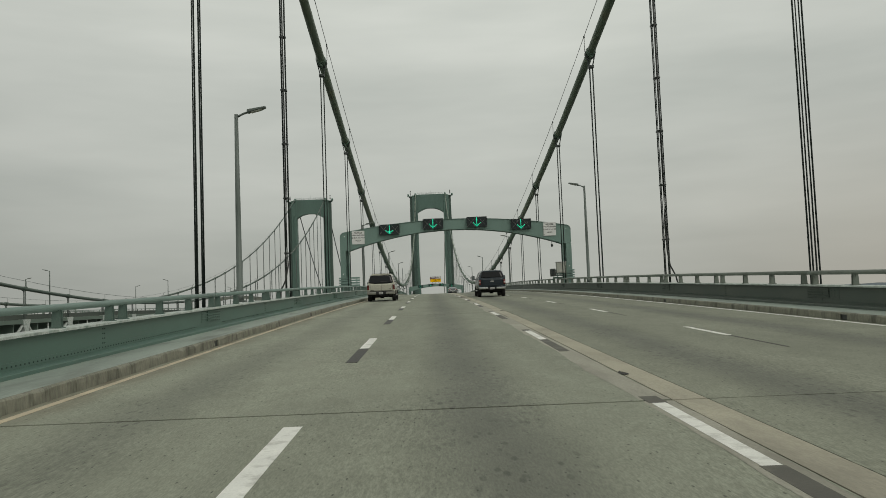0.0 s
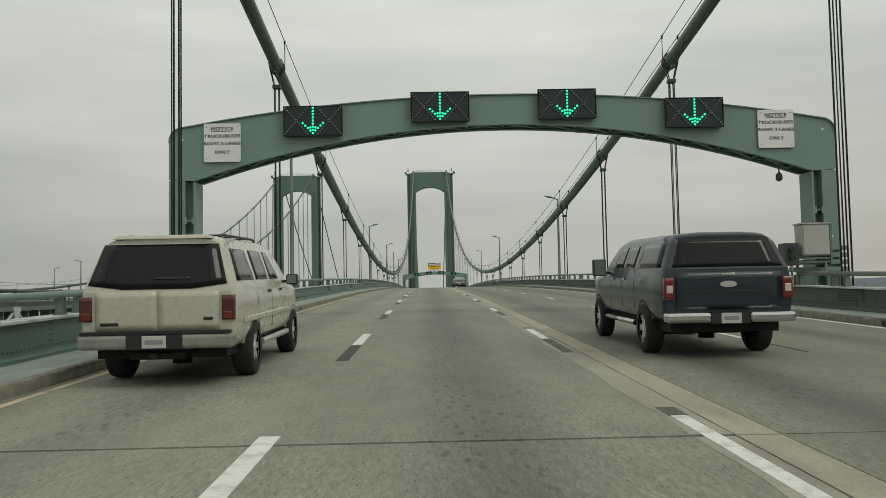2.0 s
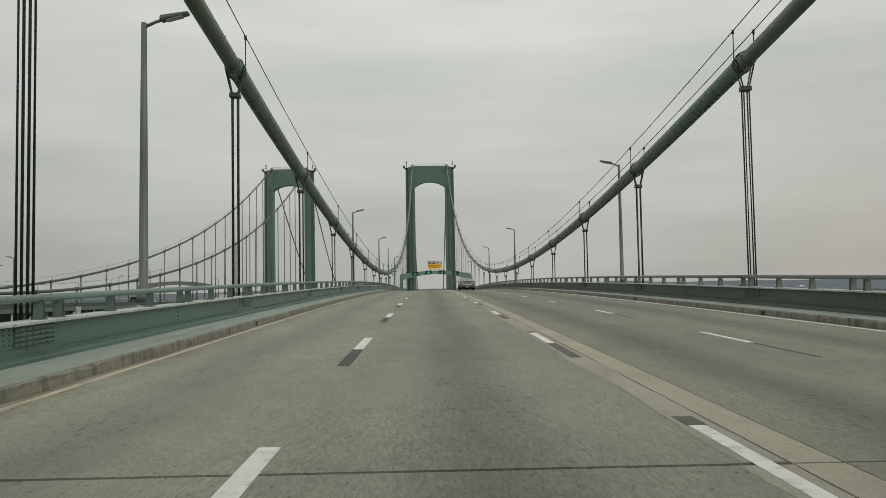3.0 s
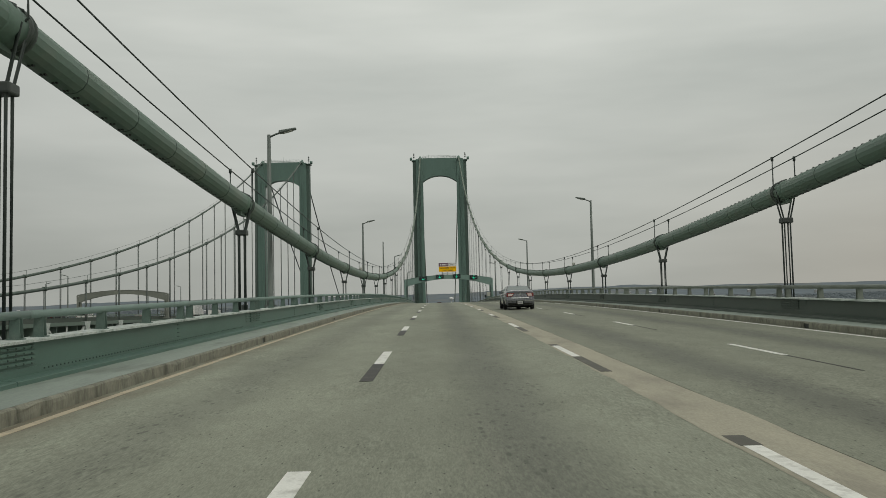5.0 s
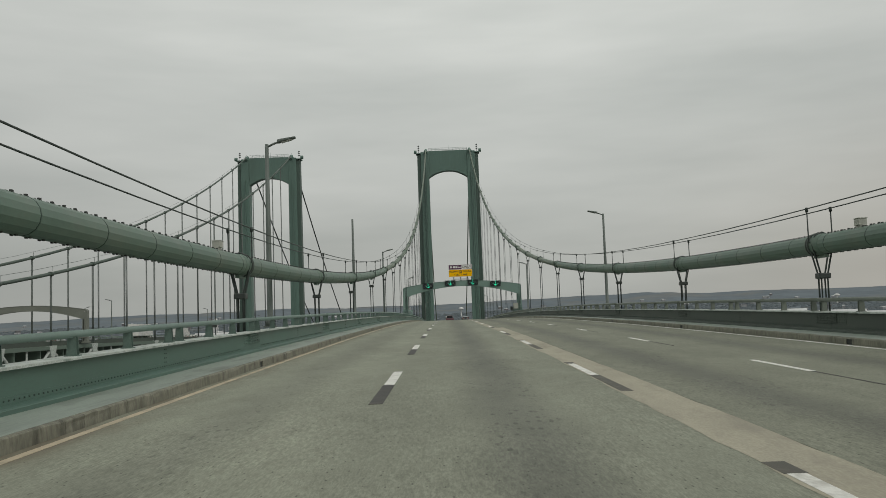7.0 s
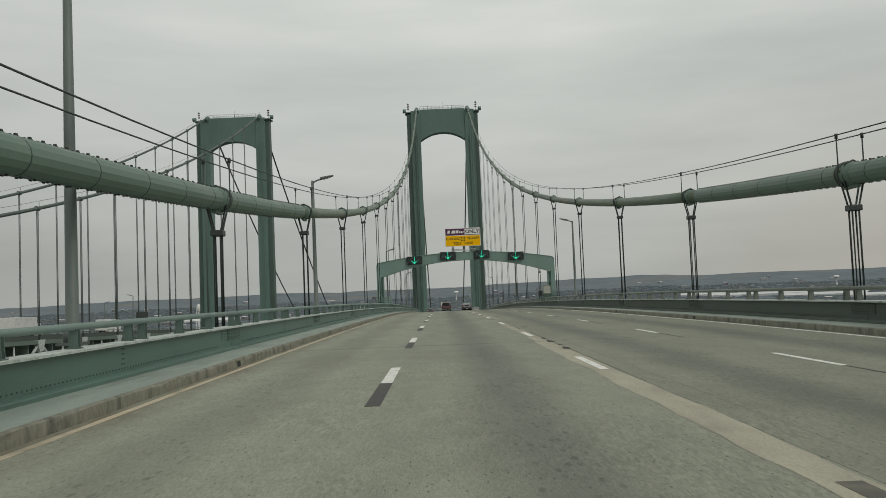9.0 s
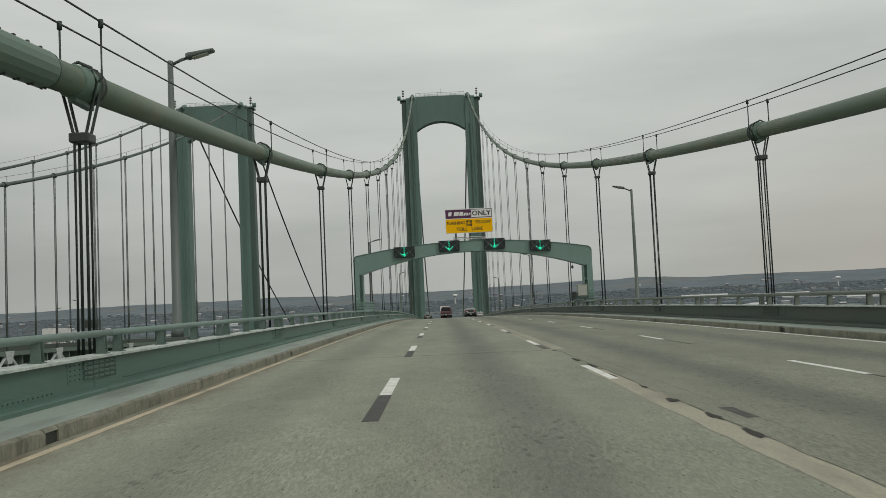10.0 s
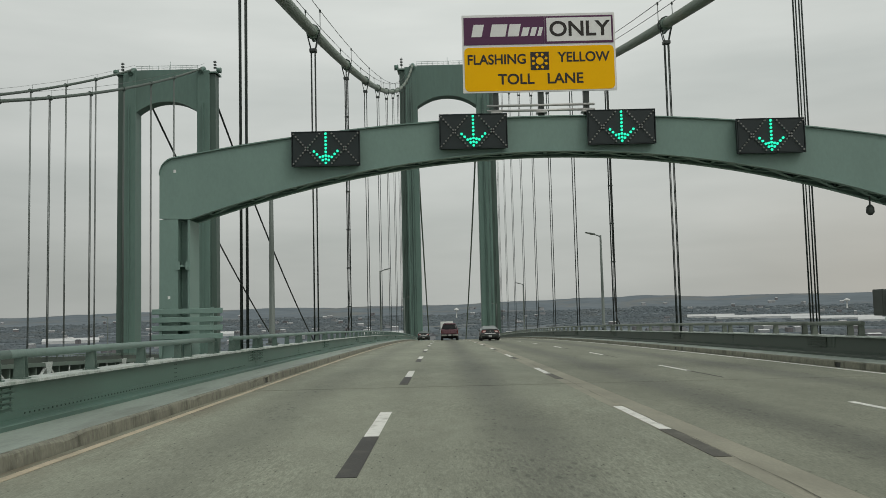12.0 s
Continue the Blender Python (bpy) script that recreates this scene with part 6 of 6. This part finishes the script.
def pothole(x, y, w, l, seed):
    rng = random.Random(seed)
    bm = bmesh.new()
    n = 30
    ring = []
    for k in range(n):
        a = 2 * math.pi * k / n
        q = 0.72 + 0.42 * noise.noise((math.cos(a) * 1.6 + seed * 3.1, math.sin(a) * 1.6, seed)) + rng.uniform(-0.12, 0.12)
        px, py = x + w * q * math.cos(a) * (1 - 0.45 * math.sin(a)), y + l * q * math.sin(a)
        ring.append(bm.verts.new((px, py, deck(py) + 0.0085)))
    mid = bm.verts.new((x, y, deck(y) + 0.009))
    for k in range(n):
        bm.faces.new((ring[k], ring[(k + 1) % n], mid))
    return solid("pothole", bm, M_POT, "dark broken patch in the concrete joint", "pothole", "potholes")


for i, (x, y, w, l) in enumerate(((0.27, 248.9, 0.09, 0.5), (0.24, 247.2, 0.13, 0.55), (0.3, 245.6, 0.09, 0.3), (0.25, 244.1, 0.12, 0.5), (0.23, 257.95, 0.07, 0.45), (0.23, 256.7, 0.07, 0.42),
                                  (0.19, 259.5, 0.09, 0.3), (0.22, 261.2, 0.045, 0.3), (0.16, 267.3, 0.08, 0.6), (0.2, 265.5, 0.08, 0.75), (0.16, 263.2, 0.03, 0.45), (0.17, 270.95, 0.08, 0.25), (0.55, 34.6, 0.11, 0.32), (0.3, 12.0, 0.07, 0.3), (0.28, 252.3, 0.07, 0.4), (0.7, 247.5, 0.1, 0.1))):
    pothole(x, y, w, l, i)


def repair_patch(x0, x1, y0, y1, material, label, seed):
    """Thin skim of repair concrete with ragged edges."""
    rng = random.Random(seed)
    bm = bmesh.new()
    prev = None
    a, c = x0, x1
    for y in span(y0, y1, 0.5):
        a = a * 0.6 + 0.4 * x0 + rng.uniform(-0.03, 0.03)
        c = c * 0.6 + 0.4 * x1 + rng.uniform(-0.02, 0.02)
        row = [bm.verts.new((px, y, deck(y) + 0.002)) for px in (a, (a + c) / 2, c)]
        if prev:
            for k in range(2):
                bm.faces.new((prev[k], prev[k + 1], row[k + 1], row[k]))
        prev = row
    return solid("repair_patch", bm, material, label, "road patch", "road repairs", "structure")


for i, (a, c) in enumerate(zip(joints, joints[1:])):
    if c < 230:
        if a < 110:
            repair_patch(-0.1, 0.252, a + 0.05, c - 0.05, M_STRIP, "grey strip of repair concrete under the lane line", 20 + i)
        else:
            repair_patch(-0.05, 0.655, a + 0.05, c - 0.05, M_BAND, "pale strip of repair concrete under the lane line", 20 + i)
repair_patch(-0.18, 0.25, 223.8, 247.35, M_BAND, "pale strip of repair concrete beside the lane joint", 5)
repair_patch(-0.1, 0.25, 247.55, 264.5, M_BAND, "pale strip of repair concrete beside the lane joint", 3)
repair_patch(0.54, 0.7, 257.7, 258.6, M_BLACK, "dark filler patch in the concrete", 4)


def crack(y0, y1, x, wob, seed):
    rng = random.Random(seed)
    bm = bmesh.new()
    ys = span(y0, y1, 0.35)
    off = 0.0
    prev = None
    for y in ys:
        off = off * 0.8 + rng.uniform(-wob, wob)
        w = rng.uniform(0.001, 0.006)
        row = [bm.verts.new((x + off - w, y, deck(y) + 0.0065)), bm.verts.new((x + off + w, y, deck(y) + 0.0065))]
        if prev:
            bm.faces.new((prev[0], prev[1], row[1], row[0]))
        prev = row
    return solid("crack", bm, M_JOINT, "dark ragged crack along the slab joint", "crack", "road cracks", "structure")


for i, (y0, y1, x) in enumerate(((236, 271.2, 0.26), (271.3, 284.1, 0.19), (284.2, 345, 0.165))):
    crack(y0, y1, x, 0.016, i)

# ---- far shore: woods, town and tanks ----
rng = random.Random(7)
verts, faces = [], []


def clump(x, y, z, r, h):
    b0 = len(verts)
    k = 5
    a0 = rng.uniform(0, 6)
    for lv, q in ((0, 0.9), (0.5, 1.0), (0.85, 0.55)):
        for i in range(k):
            a = a0 + 2 * math.pi * i / k
            j = rng.uniform(0.75, 1.25)
            verts.append((x + r * q * j * math.cos(a), y + r * q * j * math.sin(a), z + h * lv * rng.uniform(0.9, 1.1)))
    verts.append((x, y, z + h))
    for lv in range(2):
        for i in range(k):
            faces.append((b0 + lv * k + i, b0 + lv * k + (i + 1) % k, b0 + (lv + 1) * k + (i + 1) % k, b0 + (lv + 1) * k + i))
    for i in range(k):
        faces.append((b0 + 2 * k + i, b0 + 2 * k + (i + 1) % k, b0 + 3 * k))


made = 0
while made < 26000:
    a = radians(rng.uniform(-46, 46))
    d = 1200 + 2700 * rng.random() ** 0.7
    x, y = d * math.sin(a), d * math.cos(a)
    # long belts of trees between open fields, closed woods towards the ridge
    belt = noise.noise((a * 9.0, d * 0.0075, 1.5)) + 0.45 * noise.noise((a * 40.0, d * 0.02, 5)) + max(0.0, (d - 2900) / 1400)
    if belt < 0.02:
        continue
    r = rng.uniform(6, 12)
    clump(x, y, land(x, y) - 2.5, r, rng.uniform(5.0, 7.5))
    made += 1
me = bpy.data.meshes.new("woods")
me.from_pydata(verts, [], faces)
# the woods' colour has distance haze in it
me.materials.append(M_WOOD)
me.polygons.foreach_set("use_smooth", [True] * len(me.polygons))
tagged(new("woods", me), "bare dark winter woods on the far shore, greyed by painted haze", "trees", kind="stuff")

M_ROOFW = mat("white_roof", (0.56, 0.57, 0.57), 0.6, 0, 0.08, 0.02, 0.3, 0.0)
M_WALLG = mat("pale_wall", (0.3, 0.31, 0.32), 0.8, 0, 0.12, 0.02, 0.3, 0.0)
M_WALLB = mat("brick_wall", (0.17, 0.165, 0.17), 0.85, 0, 0.15, 0.02, 0.3, 0.0)
M_ROOFD = mat("dark_roof", (0.11, 0.115, 0.125), 0.8, 0, 0.12, 0.02, 0.3, 0.0)


def shed(x, y, w, l, h, turn, wall_m, roof_m, label):
    b = thing("building", label, "building", (x, y, land(x, y)), "far town buildings")
    b.rotation_euler = (0, 0, turn)
    bm = bmesh.new()
    bx(bm, -w / 2, w / 2, -l / 2, l / 2, -2, h)
    part("wall", bm, wall_m, b)
    bm = bmesh.new()
    rise = min(w, l) * 0.12 + 0.5
    v = [bm.verts.new(p) for p in ((-w / 2 - 0.6, -l / 2 - 0.6, h + 0.02), (w / 2 + 0.6, -l / 2 - 0.6, h + 0.02), (w / 2 + 0.6, l / 2 + 0.6, h + 0.02), (-w / 2 - 0.6, l / 2 + 0.6, h + 0.02), (-w / 2, 0, h + rise), (w / 2, 0, h + rise))]
    for f in ((0, 1, 5, 4), (2, 3, 4, 5), (1, 2, 5), (3, 0, 4), (3, 2, 1, 0)):
        bm.faces.new([v[i] for i in f])
    part("roof", bm, roof_m, b)
    return b


for i in range(230):
    a = radians(rng.uniform(-44, 40))
    d = rng.uniform(1500, 4250)
    big = rng.random() < 0.1 and d < 2900
    w = rng.uniform(50, 150) if big else rng.uniform(8, 22)
    l = rng.uniform(30, 60) if big else rng.uniform(8, 16)
    h = rng.uniform(5, 8) if big else rng.uniform(3, 7)
    light = rng.random() < 0.6
    shed(d * math.sin(a), d * math.cos(a), w, l, h + 4, rng.uniform(-0.5, 0.5), rng.choice((M_WALLG, M_WALLG, M_WALLB)), M_ROOFW if light else M_ROOFD,
         "long low white-roofed warehouse across the river" if big and light else "small distant building across the river")
for a, d, w in ((19, 3150, 300), (22.5, 3000, 240), (16.0, 3250, 150), (25.5, 2800, 200), (-21, 2600, 130), (-14, 2800, 160)):
    shed(d * math.sin(radians(a)), d * math.cos(radians(a)), w, 50, 6, radians(-a), M_ROOFW, M_ROOFW, "long low white-roofed warehouse across the river")


def water_tower(a, d, h):
    b = thing("water_tower", "white water tower standing over the far town", "water tower", (d * math.sin(radians(a)), d * math.cos(radians(a)), land(d * math.sin(radians(a)), d * math.cos(radians(a)))), "water towers")
    bm = bmesh.new()
    tube(bm, [(0, 0, -2), (0, 0, 3), (0, 0, h * 0.62), (0, 0, h * 0.7)], [5, 2.5, 2.2, 5], 12)
    part("stem", bm, P_WHITE, b)
    bm = bmesh.new()
    tube(bm, [(0, 0, h * 0.7), (0, 0, h * 0.76), (0, 0, h * 0.86), (0, 0, h * 0.95), (0, 0, h)], [5, 9.5, 11, 8, 1.5], 16)
    part("tank", bm, P_WHITE, b)


for a, d, h in ((23.6, 3700, 36), (0.9, 3700, 38)):
    water_tower(a, d, h)


def legged_tower(x, y, h):
    """Round tank on six splayed legs with a riser pipe and cross rods."""
    b = thing("water_tower", "small white water tower on splayed legs near the shore", "water tower", (x, y, land(x, y)), "water towers")
    top = h - 7.0
    bm = bmesh.new()
    tube(bm, [(0, 0, top - 2.0), (0, 0, top - 0.6), (0, 0, top + 1.5), (0, 0, top + 4.2), (0, 0, top + 5.9), (0, 0, h)], [0.5, 1.9, 2.4, 2.4, 1.6, 0.2], 16)
    part("tank", bm, P_WHITE, b)
    bm = bmesh.new()
    tube(bm, [(0, 0, -2), (0, 0, top - 1.9)], 0.35, 8)
    part("riser", bm, P_WHITE, b)
    for k in range(6):
        c, d = math.cos(k * math.pi / 3), math.sin(k * math.pi / 3)
        c2, d2 = math.cos((k + 1) * math.pi / 3), math.sin((k + 1) * math.pi / 3)
        bm = bmesh.new()
        tube(bm, [(5.6 * c, 5.6 * d, -2), (2.3 * c, 2.3 * d, top + 1.6)], 0.22, 6)
        part("leg", bm, P_WHITE, b)
        for f in (0.33, 0.66):
            r = 5.5 - 3.2 * f
            bm = bmesh.new()
            tube(bm, [(r * c, r * d, (top + 1.6) * f), (r * c2, r * d2, (top + 1.6) * f)], 0.16, 5)
            part("brace", bm, P_WHITE, b)


legged_tower(-276, 1174, 61.8)

board = thing("sign_panel", "dark sign panel on a steel post beside the twin roadway", "sign", (-65.75, 401.0, deck2(401.0) + 0.8))
bm = bmesh.new()
bx(bm, -1.25, 1.25, -0.08, 0.0, 2.4, 3.9)
soften(bm, 0.05, 2)
part("panel", bm, M_DARKBOX, board)
bm = bmesh.new()
tube(bm, [(0, 0.09, 0.0), (0, 0.09, 3.7)], 0.085, 8)
part("sign_post", bm, M_POLE, board)
